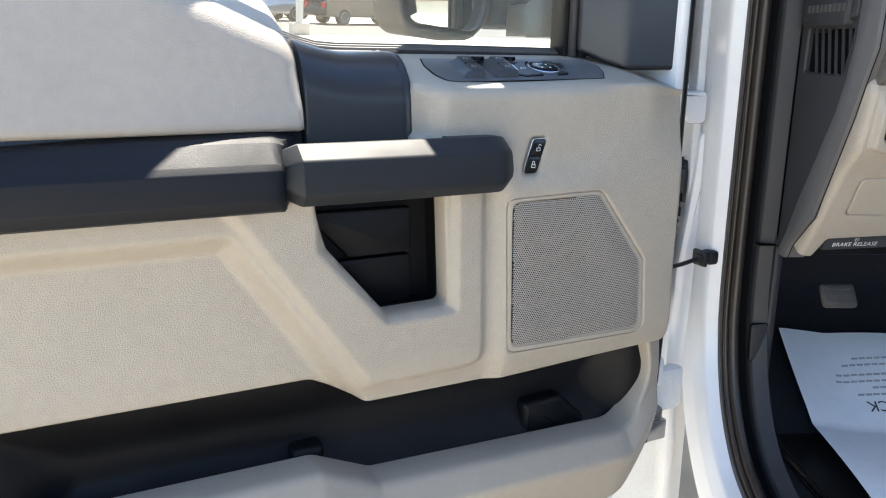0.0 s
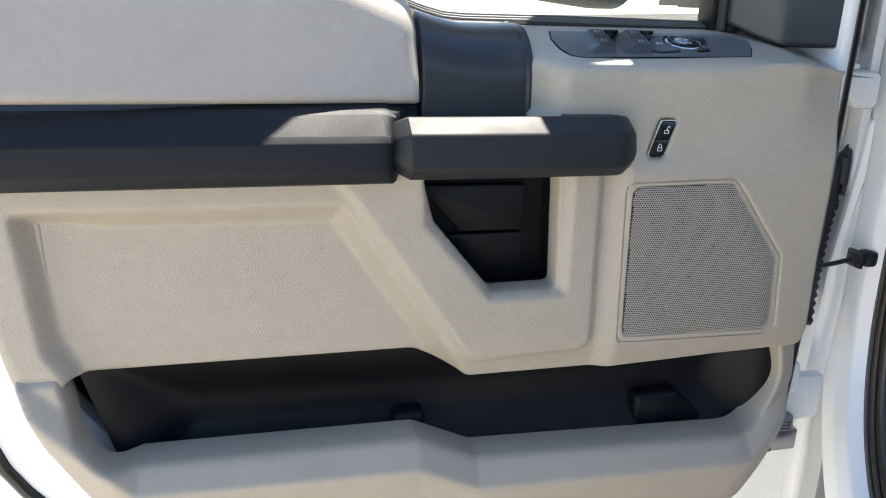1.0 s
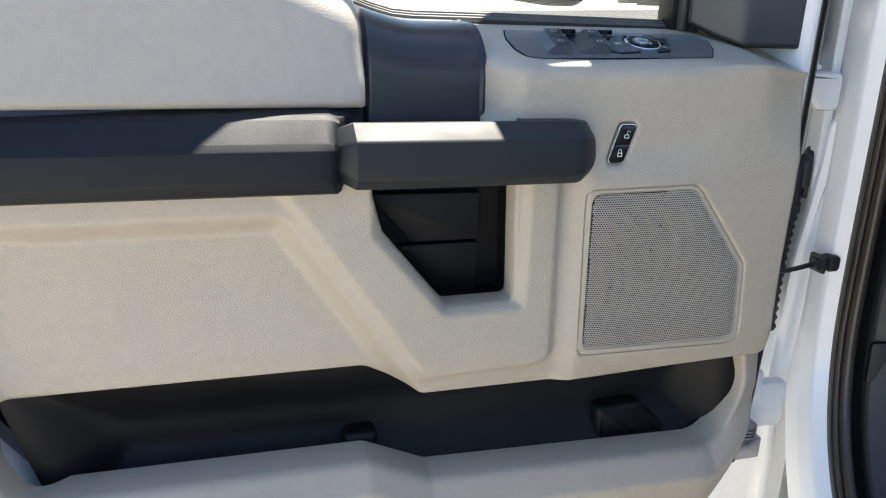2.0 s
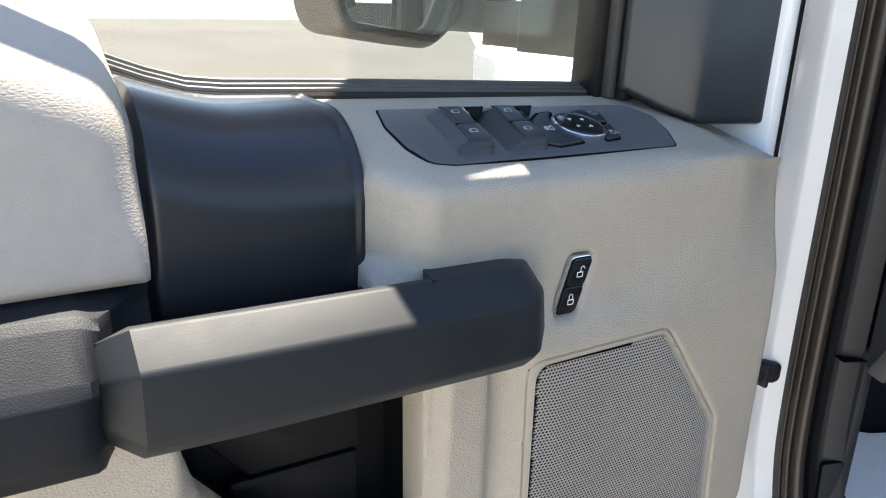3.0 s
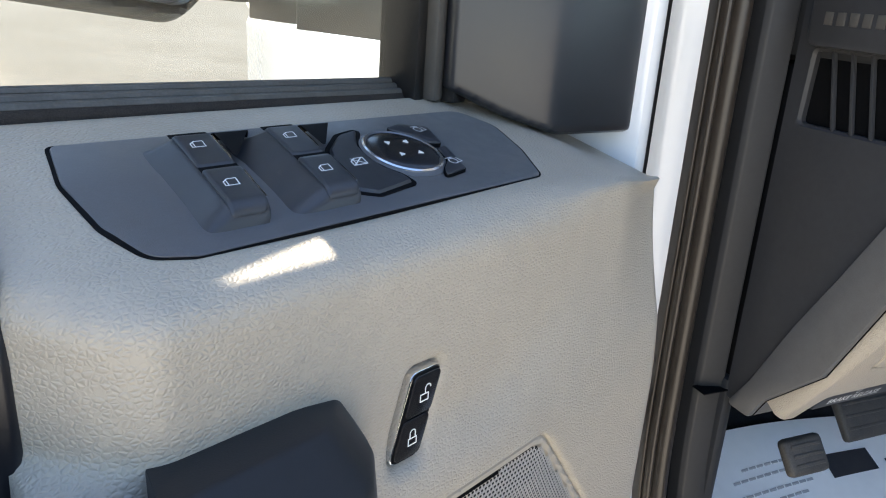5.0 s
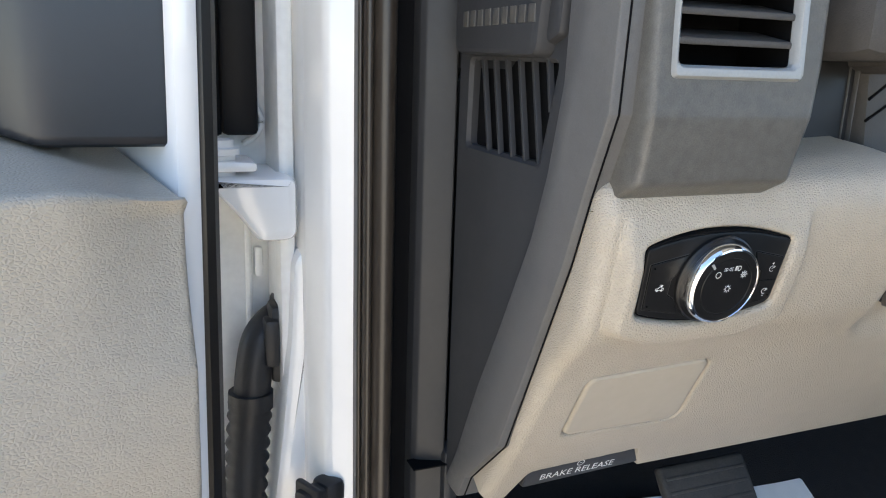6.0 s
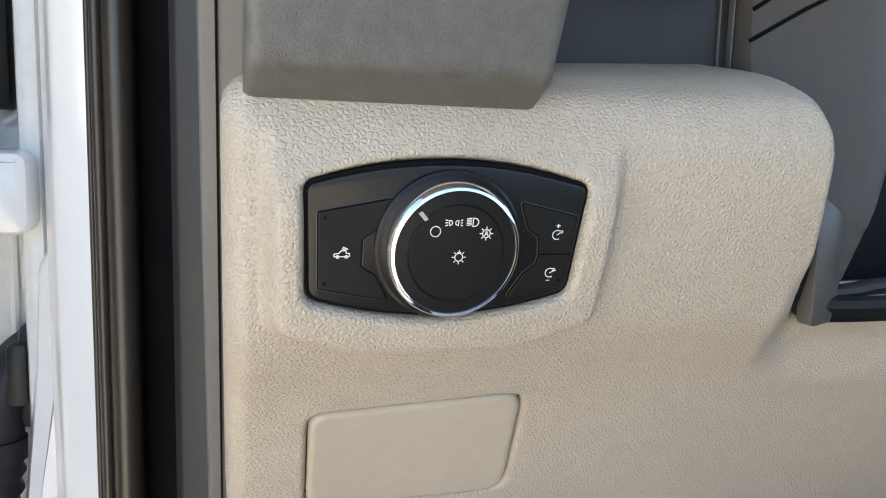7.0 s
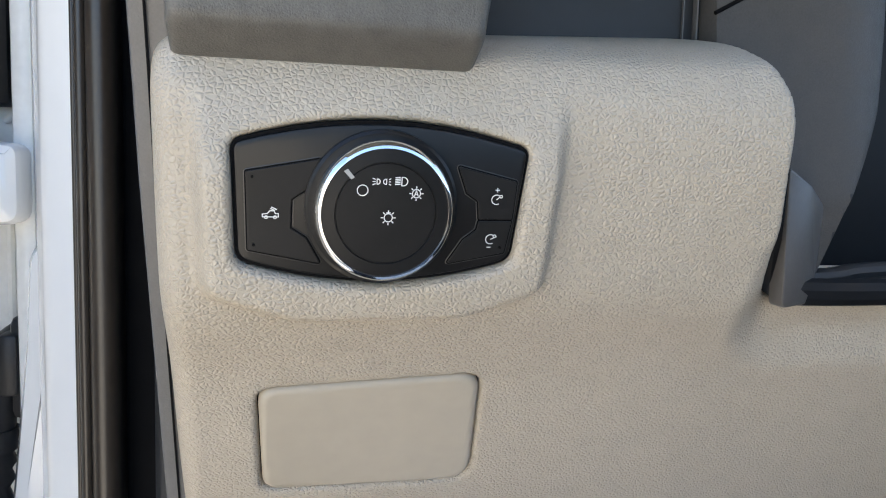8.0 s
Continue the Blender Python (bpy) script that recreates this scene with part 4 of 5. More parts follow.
def along(section, path=None):
    """A section of (across the cab, into the opening) run round the door opening."""
    return sweep([(a, l) for l, a in section], path or AXIS, up=tuple(LAT))


setting("pillar_flange", along(rounded([(-0.158, -0.085, 0.01), (-0.152, -0.040, 0.015), (-0.140, -0.010, 0.014), (-0.116, -0.001, 0.004), (-0.100, -0.004, 0.002), (-0.100, -0.09), (-0.158, -0.09)], 0.004, 4)), WHITE, "white painted door pillar", "pillar", fix=True)
seal = thing("weatherstrip", tuple(cab(-0.1, 0.25, 0.84)), "black rubber weatherstrip round the door opening", "seal")
for l0, l1, h in ((-0.1165, -0.1120, 0.012), (-0.1125, -0.1040, 0.021), (-0.1050, -0.0850, 0.030)):
    m, half = (l0 + l1) / 2, (l1 - l0) / 2
    bead = [(m - half, -0.004)] + [(m - half * math.cos(a), h - half * 1.3 + half * 1.3 * math.sin(a)) for a in [math.pi * k / 10 for k in range(11)]] + [(m + half, -0.004)]
    part("rubber_ridge", along(bead), SEAL, seal, fix=True, sharp=60)
# A black bar fills the gap in place of its shade.
setting("pillar_gap_shade", along([(-0.088, -0.03), (-0.055, -0.03), (-0.055, 0.002), (-0.088, 0.002)]), SHADE_AND_BLACK, "black strip for the shade in the gap beside the pillar trim", fix=True)
setting("pillar_trim", along(rounded([(-0.064, -0.03), (-0.034, -0.03), (-0.034, 0.035, 0.003), (-0.060, 0.024, 0.006), (-0.064, 0.018, 0.003)], 0.003, 3)), TRIM, "dark grey plastic pillar trim", "trim", fix=True)
setting("trim_seam", cab_block(-0.0655, -0.032, 0.215, 0.2345, 1.2712, 1.2726, 0.0002), SHADE_AND_BLACK, "thin seam in the pillar trim")
kick = thing("kick_panel", tuple(cab(-0.03, 0.2, 0.86)), "dark grey kick panel beside the footwell", "panel")
part("panel", joined(cab_block(-0.036, -0.020, 0.215, 0.62, 0.86, 1.285, 0.006)), TRIM, kick)
lid = part("access_lid", prism(rounded([(-0.0630, 1.1235), (-0.0350, 1.1265), (-0.0320, 1.0590), (-0.0630, 1.0590)], 0.004), lambda l, z, w: cab(l, np.interp(z, [1.05, 1.13], [0.2095, 0.2165]) - w, z), -0.004, 0.0012, 0.001), TRIM, kick, "small flush lid")
part("lid_groove", prism(grow(rounded([(-0.0630, 1.1235), (-0.0350, 1.1265), (-0.0320, 1.0590), (-0.0630, 1.0590)], 0.004), 0.0014), lambda l, z, w: cab(l, np.interp(z, [1.05, 1.13], [0.2095, 0.2165]) - w, z), -0.004, 0.0004), SHADE_AND_BLACK, lid)
setting("hinge_pillar", joined(cab_block(-0.36, -0.15, 0.375, 0.40, 0.6, 2.2, 0.006), cab_block(-0.166, -0.150, 0.31, 0.39, 0.6, 2.2, 0.006)), WHITE_DULL, "white painted hinge pillar", "pillar")
setting("pillar_bead", joined(sweep(circle(0.0035, 8), [cab(-0.185, 0.372, 1.53), cab(-0.187, 0.372, 1.20)]), sweep(circle(0.0030, 8), curve([cab(-0.187, 0.370, 1.55), cab(-0.176, 0.366, 1.558), cab(-0.170, 0.366, 1.572), cab(-0.176, 0.366, 1.586)])), cab_block(-0.18, -0.172, 0.366, 0.376, 1.42, 1.45, 0.003)), WHITE_DULL, "white sealed joint and wire clip on the pillar")

setting("pillar_foot", prism(rounded([(-0.135, 1.47, 0.02), (-0.156, 1.455, 0.03), (-0.160, 1.38, 0.05), (-0.170, 1.28, 0.05), (-0.180, 1.20, 0.05), (-0.188, 0.95, 0.0), (-0.120, 0.95, 0.0), (-0.120, 1.47, 0.0)], 0.02), lambda u, v, w: cab(u, 0.300 - w, v), -0.06, 0.0, 0.012), WHITE, "white painted foot of the pillar", "pillar")
hinge = thing("door_hinge", tuple(cab(-0.18, 0.3, 1.47)), "white painted steel door hinge", "hinge")
part("body_leaf", prism(rounded([(-0.232, 1.531, 0.006), (-0.153, 1.531, 0.010), (-0.153, 1.474, 0.012), (-0.186, 1.474, 0.012), (-0.205, 1.500, 0.01)], 0.008), lambda u, v, w: cab(u, 0.300 - w, v), -0.07, 0.018, 0.008), WHITE, hinge)
part("door_leaf", joined(prism(rounded([(-0.256, 1.592, 0.004), (-0.245, 1.592, 0.004), (-0.240, 1.545, 0.008), (-0.186, 1.543, 0.004), (-0.186, 1.535, 0.004), (-0.252, 1.535, 0.01)], 0.004), lambda u, v, w: cab(u, 0.300 - w, v), -0.04, 0.012, 0.002)), WHITE, hinge)
part("pin", lathe([(0.013, -0.03), (0.013, 0.0), (0.017, 0.001), (0.017, 0.006), (0.012, 0.007), (0.012, 0.013), (0.002, 0.014)], lambda u, v, w: cab(-0.215 + u, 0.305 + v, 1.548 + w), 24), WHITE_DULL, hinge)
part("bolt", lathe([(0.011, 0.0), (0.011, 0.009), (0.008, 0.012), (0.001, 0.012)], lambda u, v, w: cab(-0.243 + w, 0.300 + u, 1.575 + v), 10), WHITE_DULL, hinge, sharp=20)
cover = thing("cowl_cover", tuple(cab(-0.22, 0.35, 1.56)), "black plastic cover above the hinge", "cover")
part("cover", joined(cab_block(-0.245, -0.206, 0.352, 0.372, 1.558, 2.1, 0.006), cab_block(-0.208, -0.176, 0.345, 0.372, 1.560, 2.1, 0.005)), LINER, cover)
part("clip", lathe([(0.010, 0), (0.010, 0.003), (0.001, 0.003)], lambda u, v, w: cab(-0.228 + u, 0.351 - w, 1.577 + v), 16), SHADE_AND_BLACK, cover)

boot = thing("wiring_boot", tuple(cab(-0.19, 0.34, 1.2)), "black corrugated rubber wiring boot", "boot")
part("elbow", sweep(circle(0.0185, 16), curve([cab(-0.150, 0.345, 1.384), cab(-0.166, 0.342, 1.382), cab(-0.182, 0.335, 1.366), cab(-0.189, 0.330, 1.336), cab(-0.192, 0.328, 1.305)]), up=tuple(FWD)), BOOT, boot, fix=True)
part("collar", joined(sweep(circle(0.026, 16), [cab(-0.166, 0.344, 1.384), cab(-0.150, 0.345, 1.384)], up=tuple(FWD)), cab_block(-0.174, -0.150, 0.318, 0.350, 1.325, 1.404, 0.007), cab_block(-0.180, -0.166, 0.312, 0.345, 1.345, 1.392, 0.004)), BOOT, boot, fix=True)
part("clamp", sweep(circle(0.0225, 16), [cab(-0.1925, 0.328, 1.318), cab(-0.1930, 0.3275, 1.302)], up=tuple(FWD)), BOOT, boot, fix=True)
bellows = []
for k in range(30):
    s = k / 29
    p = cab(-0.193 - 0.02 * s, 0.328 - 0.05 * s * s, 1.307 - 0.20 * s)
    bellows.append((*p, 1.08 if k % 2 else 1.30))
part("bellows", sweep(circle(0.0175, 16), bellows, up=tuple(FWD)), BOOT, boot, sharp=70, fix=True)
strap = thing("wire_plug", tuple(cab(-0.142, 0.248, 1.23)), "black wire plug clipped to the white pillar", "plug")
part("plug", joined(block(1.026, 1.064, 0.998, 1.020, 1.222, 1.242, 0.005), block(1.048, 1.072, 0.995, 1.023, 1.218, 1.246, 0.007), block(1.032, 1.040, 0.992, 1.026, 1.218, 1.248, 0.003)), BOOT, strap)
part("wire", sweep(circle(0.0042, 8), curve([(0.90, 0.985, 1.240), (0.94, 0.992, 1.230), (0.985, 1.002, 1.228), (1.030, 1.009, 1.232)])), BOOT, strap)
low_hinge = thing("lower_hinge", (0.93, 0.99, 1.0), "white painted lower door hinge", "hinge")
part("leaf", block(0.90, 0.945, 0.975, 1.02, 1.0, 1.062, 0.012), WHITE, low_hinge)
part("arm", block(0.93, 1.02, 1.0, 1.03, 0.93, 1.02, 0.012), WHITE_DULL, low_hinge)
stay = thing("check_link", (0.92, 0.98, 0.90), "steel door check link with a coil", "link")
part("coil", joined(*[lathe([(0.020, 0.0), (0.022, 0.002), (0.020, 0.004), (0.016, 0.002)], (lambda k: lambda u, v, w: np.stack(np.broadcast_arrays(0.925 + u, 0.985 + v, 0.955 - 0.006 * k + w), -1))(k), 20) for k in range(4)]), STEEL, stay)
part("bar", block(0.90, 0.955, 0.97, 1.0, 0.895, 0.935, 0.004), STEEL, stay)

# ---- the dashboard ----
PROFILE = np.array(curve([(0.190, 1.205), (0.147, 1.275), (0.098, 1.350), (0.057, 1.420), (0.026, 1.458), (0.0160, 1.485), (0.0090, 1.515), (0.0045, 1.538), (0.0055, 1.553), (0.015, 1.566), (0.047, 1.578), (0.150, 1.596)], 8))
STEP = np.r_[0, np.cumsum(np.linalg.norm(np.diff(PROFILE, axis=0), axis=1))]
TAN = np.gradient(PROFILE, STEP, axis=0)


def height(z):
    """How far along the dash's profile a height lies."""
    return float(np.interp(z, PROFILE[:, 1], STEP))


def dash(l, s, w):
    l, s, w = np.broadcast_arrays(np.asarray(l, float), np.asarray(s, float), np.asarray(w, float))
    f, z, tf, tz = (np.interp(s, STEP, c) for c in (PROFILE[:, 0], PROFILE[:, 1], TAN[:, 0], TAN[:, 1]))
    n = np.sqrt(tf ** 2 + tz ** 2)
    return cab(l, f - w * tz / n, z + w * tf / n)


dashboard = thing("dashboard", tuple(cab(0.3, 0.3, 1.2)), "beige and dark grey truck dashboard", "dashboard")
TOP = float(STEP[-1])
panel_line = rounded([(-0.029, height(1.272), 0.004), (-0.006, height(1.270), 0.004), (0.004, height(1.306), 0.006), (0.104, height(1.312), 0.003), (0.120, height(1.283), 0.004), (0.70, height(1.283), 0.0), (0.70, height(1.452), 0.0),
                      (0.248, height(1.452), 0.018), (0.2405, height(1.485), 0.0), (0.2345, height(1.520), 0.0), (0.2335, height(1.5425), 0.006), (0.2315, height(1.5530), 0.010), (0.206, height(1.5800), 0.003), (0.204, TOP, 0.0), (0.022, TOP, 0.0), (0.022, height(1.579), 0.0), (-0.030, height(1.570), 0.0), (-0.030, height(1.552), 0.0)], 0.006)
lamp_line = [(0.0, 1.5265, 0.004)] + [(0.1125 * k / 10, 1.5265 + 0.0085 * (1 - (k / 5 - 1) ** 2), 0.02) for k in range(1, 10)] + [(0.1125, 1.5270, 0.004), (0.1085, 1.4835, 0.006)] + [(0.1085 - 0.107 * k / 10, 1.4835 - 0.0085 * (1 - (k / 5 - 1) ** 2), 0.02) for k in range(1, 10)] + [(0.0015, 1.4835, 0.006)]
boss_line = rounded([(-0.021, height(1.582), 0.012), (0.136, height(1.582), 0.012), (0.130, height(1.466), 0.014), (0.092, height(1.4550), 0.04), (0.022, height(1.4550), 0.04), (-0.016, height(1.466), 0.014)], 0.01)
slot_line = rounded([(0.258, height(1.490)), (0.75, height(1.490)), (0.75, height(1.440)), (0.258, height(1.440), 0.02)], 0.02)
lid_line = rounded([(0.0075, height(1.416), 0.010), (0.1135, height(1.421), 0.012), (0.1200, height(1.351), 0.014), (0.010, height(1.353), 0.010)], 0.008)


lamp_hole = grow(rounded([(u, height(z), r) for u, z, r in lamp_line], 0.006), 0.0012)


def panel_depth(P):
    u, v = P[:, 0], P[:, 1]
    fade = np.clip((height(1.553) - v) / 0.042, 0, 1)
    w = 0.0100 * ramp(distance(P, boss_line)[0], 0.0085) * fade * fade * (3 - 2 * fade)
    w += 0.006 * np.clip((u - 0.10) / 0.12, 0, 1) * np.clip((v - height(1.47)) / 0.05, 0, 1)
    w -= 0.011 * ramp(distance(P, slot_line)[0] - 0.030, 0.028)
    w -= 0.010 * np.clip((-0.019 - u) / 0.012, 0, 1) ** 2
    return w


part("lower_panel", molded(panel_line, 0.0015, dash, panel_depth, holes=[lid_line, lamp_hole], edge=0.0035, skirt=0.02), BEIGE, dashboard, "grained beige lower dash panel", sharp=60)
lid_mid = lid_line.mean(0)
part("fuse_lid", molded((lid_line - lid_mid) * np.array([0.988, 0.982]) + lid_mid, 0.0022, dash, edge=0.0018, skirt=0.008), BEIGE_SMOOTH, dashboard, "smooth beige fuse box lid", sharp=60)
part("lid_gap", molded((lid_line - lid_mid) * 1.04 + lid_mid, 0.006, lambda u, v, w: dash(u, v, w - 0.006)), SHADE_AND_BLACK, dashboard)


def lamp_place(u, v, w):
    u, v, w = np.broadcast_arrays(np.asarray(u, float), np.asarray(v, float), np.asarray(w, float))
    return cab(u, 0.0065 + (1.524 - v) * 0.19 - w, v - 0.17 * w)


lamp = part("lamp_switch", prism(rounded([(u, v, r) for u, v, r in lamp_line], 0.006), lamp_place, -0.012, 0.0062, 0.0014), KEY, dashboard, "black headlamp switch panel with a chrome-ringed knob", sharp=28)
part("switch_gap", prism(grow(rounded(lamp_line, 0.006), 0.0011), lamp_place, -0.012, 0.0046), SHADE_AND_BLACK, lamp)


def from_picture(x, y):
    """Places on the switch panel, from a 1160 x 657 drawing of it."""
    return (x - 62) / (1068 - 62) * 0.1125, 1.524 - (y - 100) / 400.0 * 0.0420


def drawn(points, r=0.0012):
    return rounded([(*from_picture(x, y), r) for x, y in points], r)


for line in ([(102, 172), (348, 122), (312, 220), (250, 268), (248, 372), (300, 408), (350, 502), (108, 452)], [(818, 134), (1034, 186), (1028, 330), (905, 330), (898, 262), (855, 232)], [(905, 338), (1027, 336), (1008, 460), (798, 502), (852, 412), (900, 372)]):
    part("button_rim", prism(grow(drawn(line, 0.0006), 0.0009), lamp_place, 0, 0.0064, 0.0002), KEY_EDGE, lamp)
    part("button_groove", prism(grow(drawn(line, 0.0006), 0.00055), lamp_place, 0, 0.00655), SHADE_AND_BLACK, lamp)
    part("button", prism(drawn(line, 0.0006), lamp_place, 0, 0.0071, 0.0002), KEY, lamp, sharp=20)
kx, kz = 0.0552, 1.5018


def knob_place(u, v, w):
    return lamp_place(kx + u, kz + v + 0.012 * 0.17, w + 0.002)


part("knob_base", lathe([(0.0295, 0.004), (0.0295, 0.0066), (0.0283, 0.0076), (0.025, 0.0076)], knob_place, 64), KEY, lamp)
knob = part("knob", lathe([(0.0250, 0.005), (0.0242, 0.0150), (0.0236, 0.0158), (0.0192, 0.0162), (0.0189, 0.0157), (0.0187, 0.0157), (0.0184, 0.0160), (0.004, 0.0163), (0.0005, 0.0163)], knob_place, 72), KEY, lamp, "round black knob", sharp=25)
part("chrome_ring", lathe([(0.0262, 0.0070), (0.0266, 0.0105), (0.0262, 0.0140), (0.0250, 0.0158), (0.0240, 0.0162), (0.0236, 0.0155)], knob_place, 72), CHROME, knob, "bright chrome ring")
kp = lambda u, v, w: knob_place(u, v, w)
K = 0.0520 / 505.0         # the knob's drawing scale


def on_knob(x, y):
    return (x - 580) * K, (340 - y) * K


part("pointer", prism([on_knob(*p) for p in ((424, 190), (438, 182), (462, 210), (450, 218))], kp, 0.015, 0.0166), PRINT_GREY, knob)


def sign(pieces, width=0.00036, w=0.01665):
    marks([[on_knob(*p) for p in s] for s in pieces], kp, width, knob, PRINT, w=w)


sign([ring_line(491, 255, 19, 20)])
sign([ring_line(587, 352, 15, 16)] + [[(587 + 19 * math.cos(a), 352 + 19 * math.sin(a)), (587 + 26 * math.cos(a), 352 + 26 * math.sin(a))] for a in [k * math.pi / 4 for k in range(8)]] + [[(580, 334), (594, 334)]])
sign([ring_line(685, 263, 15, 16)] + [[(685 + 19 * math.cos(a), 263 + 19 * math.sin(a)), (685 + 25 * math.cos(a), 263 + 25 * math.sin(a))] for a in [k * math.pi / 4 for k in range(8)]] + [[(678, 272), (685, 253), (692, 272)], [(680, 266), (690, 266)]])
sign([[(630, 206), (630, 236)] + ring_line(636, 221, 15, 10, 90, -90) + [(630, 206)]] + [[(607, y), (624, y - 2)] for y in (208, 214, 220, 226, 232)])
sign([[(541, 214), (541, 232)] + ring_line(543, 223, 9, 8, 90, -90) + [(541, 214)], [(575, 214), (575, 232)] + ring_line(573, 223, 9, 8, 90, 270) + [(575, 214)]] + [[(526, y0), (535, y1)] for y0, y1 in ((212, 215), (223, 223), (234, 231))] + [[(584, y1), (590, y0)] for y0, y1 in ((212, 215), (223, 223), (234, 231))])


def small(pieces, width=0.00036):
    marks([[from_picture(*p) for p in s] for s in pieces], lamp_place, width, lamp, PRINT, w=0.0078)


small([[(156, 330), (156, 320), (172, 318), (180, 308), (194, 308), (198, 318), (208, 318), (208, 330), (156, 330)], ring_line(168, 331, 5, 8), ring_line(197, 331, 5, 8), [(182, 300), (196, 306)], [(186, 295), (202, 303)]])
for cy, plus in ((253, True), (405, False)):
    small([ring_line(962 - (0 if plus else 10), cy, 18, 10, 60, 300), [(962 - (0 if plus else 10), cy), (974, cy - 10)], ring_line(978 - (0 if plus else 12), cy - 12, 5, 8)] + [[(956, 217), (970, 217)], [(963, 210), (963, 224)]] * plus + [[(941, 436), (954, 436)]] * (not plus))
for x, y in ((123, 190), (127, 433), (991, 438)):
    part("dot", prism([from_picture(x + 5 * math.cos(a), y + 5 * math.sin(a)) for a in [k * math.pi / 4 for k in range(8)]], lamp_place, 0.006, 0.0078), SHADE_AND_BLACK, lamp)

# vent bin above the panel
def bin_place(l, z, w):
    l, z, w = np.broadcast_arrays(np.asarray(l, float), np.asarray(z, float), np.asarray(w, float))
    return cab(l, np.interp(z, [1.549, 1.551, 1.5645, 1.567, 1.605, 1.72], [0.020, 0.016, -0.0085, -0.0115, -0.018, -0.012]) - w, z)


bin_line = rounded([(-0.022, 1.5500, 0.004), (0.0905, 1.5515, 0.004), (0.0920, 1.575, 0.02), (0.100, 1.635, 0.02), (0.104, 1.76, 0.01), (-0.022, 1.76, 0.01)], 0.008)
air_line = rounded([(-0.006, 1.633, 0.003), (0.075, 1.633, 0.003), (0.075, 1.71, 0.003), (-0.006, 1.71, 0.003)], 0.003)
dash_bin = part("vent_housing", molded(bin_line, 0.0018, bin_place, holes=[air_line], edge=0.005, skirt=0.16), BIN, dashboard, "grey-brown plastic vent housing", sharp=50)
part("vent_frame", molded(rounded([(-0.0105, 1.6255, 0.004), (0.0825, 1.6255, 0.004), (0.0825, 1.718, 0.004), (-0.0105, 1.718, 0.004)], 0.004), 0.002, bin_place, lambda P: np.full(len(P), 0.003), holes=[air_line], edge=0.003, skirt=0.02), SATIN, dash_bin, "satin silver vent frame")
# Back and walls are coloured near black for the shade inside the vent.
part("vent_back", prism(air_line, bin_place, -0.05, -0.045), SHADE_AND_BLACK, dash_bin)
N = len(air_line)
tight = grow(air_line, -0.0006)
part("vent_duct", (np.concatenate([bin_place(tight[:, 0], tight[:, 1], np.full(N, w)) for w in (-0.003, -0.048)]), [[i, (i + 1) % N, N + (i + 1) % N, N + i] for i in range(N)]), SHADE_AND_BLACK, dash_bin)
for k in range(4):
    z = 1.6435 + 0.0155 * k
    part("vent_slat", prism(rounded([(-0.014, z, 0.0012), (0.016, z + 0.0075, 0.0012), (0.016, z + 0.0105, 0.0012), (-0.014, z + 0.0040, 0.0015)], 0.001, 2), lambda u, v, w: cab(w, u, v), -0.0055, 0.0745), COLUMN, dash_bin)



# end panel of the dash with the side vent
def side(f, z, w):
    f, z, w = np.broadcast_arrays(np.asarray(f, float), np.asarray(z, float), np.asarray(w, float))
    return cab(-0.033 - w, f, z)


vent_line = rounded([(0.197, 1.633, 0.003), (0.199, 1.567, 0.004), (0.082, 1.567, 0.004), (0.064, 1.632, 0.003)], 0.003)
end = part("end_panel", molded(rounded([(0.220, 1.262), (0.200, 1.262), (0.145, 1.37), (0.100, 1.45), (0.054, 1.56), (0.040, 1.63), (0.036, 1.78), (0.220, 1.78)], 0.006), 0.003, side, lambda P: np.zeros(len(P)), holes=[vent_line], edge=0.003, skirt=0.012), END_TRIM, dashboard, "dark grey dash end panel")
band_line = rounded([(0.212, 1.260), (0.180, 1.260), (0.166, 1.287), (0.108, 1.346), (0.064, 1.443), (0.034, 1.51), (0.018, 1.555), (-0.002, 1.605), (-0.010, 1.78), (0.044, 1.78), (0.049, 1.62), (0.062, 1.562), (0.078, 1.517), (0.116, 1.443), (0.150, 1.38), (0.188, 1.300)], 0.006)
part("end_band", prism(band_line, side, -0.03, 0.0045, 0.0025), TRIM_LIGHT, dashboard, "grey edge band of the dash", sharp=30)
part("band_groove", prism(grow(band_line, 0.0009), side, -0.0025, -0.0016), SHADE_AND_BLACK, dashboard)
N = len(vent_line)
wide = grow(vent_line, 0.0012)
# A shallow recess; its near-black colour stands for the shade behind the slats.
part("vent_recess", joined(prism(wide, side, -0.0102, -0.0085), (np.concatenate([side(wide[:, 0], wide[:, 1], np.full(N, w)) for w in (-0.006, -0.010)]), [[i, (i + 1) % N, N + (i + 1) % N, N + i] for i in range(N)])), SHADE_AND_BLACK, end)
for k in range(6):
    f0, f1, low = 0.180 - 0.0198 * k, 0.164 - 0.0198 * k, 1.566
    if k == 5:                               # the last one ends on the slanting side
        f0, f1, low = 0.0810, 0.0735, 1.601
    part("vent_slat", prism([(f0, 1.634), (f0 - 0.0032, 1.634), (f1 - 0.0032, low), (f1, low)], side, -0.0046, -0.0008, 0.0005), END_TRIM, end)
visor = part("vent_visor", joined(prism(rounded([(0.200, 1.637, 0.010), (0.070, 1.635, 0.010), (0.058, 1.720, 0.010), (0.200, 1.720, 0.010)], 0.010), side, -0.004, 0.014, 0.005), prism(rounded([(0.078, 1.640, 0.006), (0.054, 1.648, 0.006), (0.046, 1.712, 0.006), (0.066, 1.716, 0.006)], 0.006), side, -0.004, 0.007, 0.005)), END_TRIM, end, "raised visor over the side vent", sharp=28)
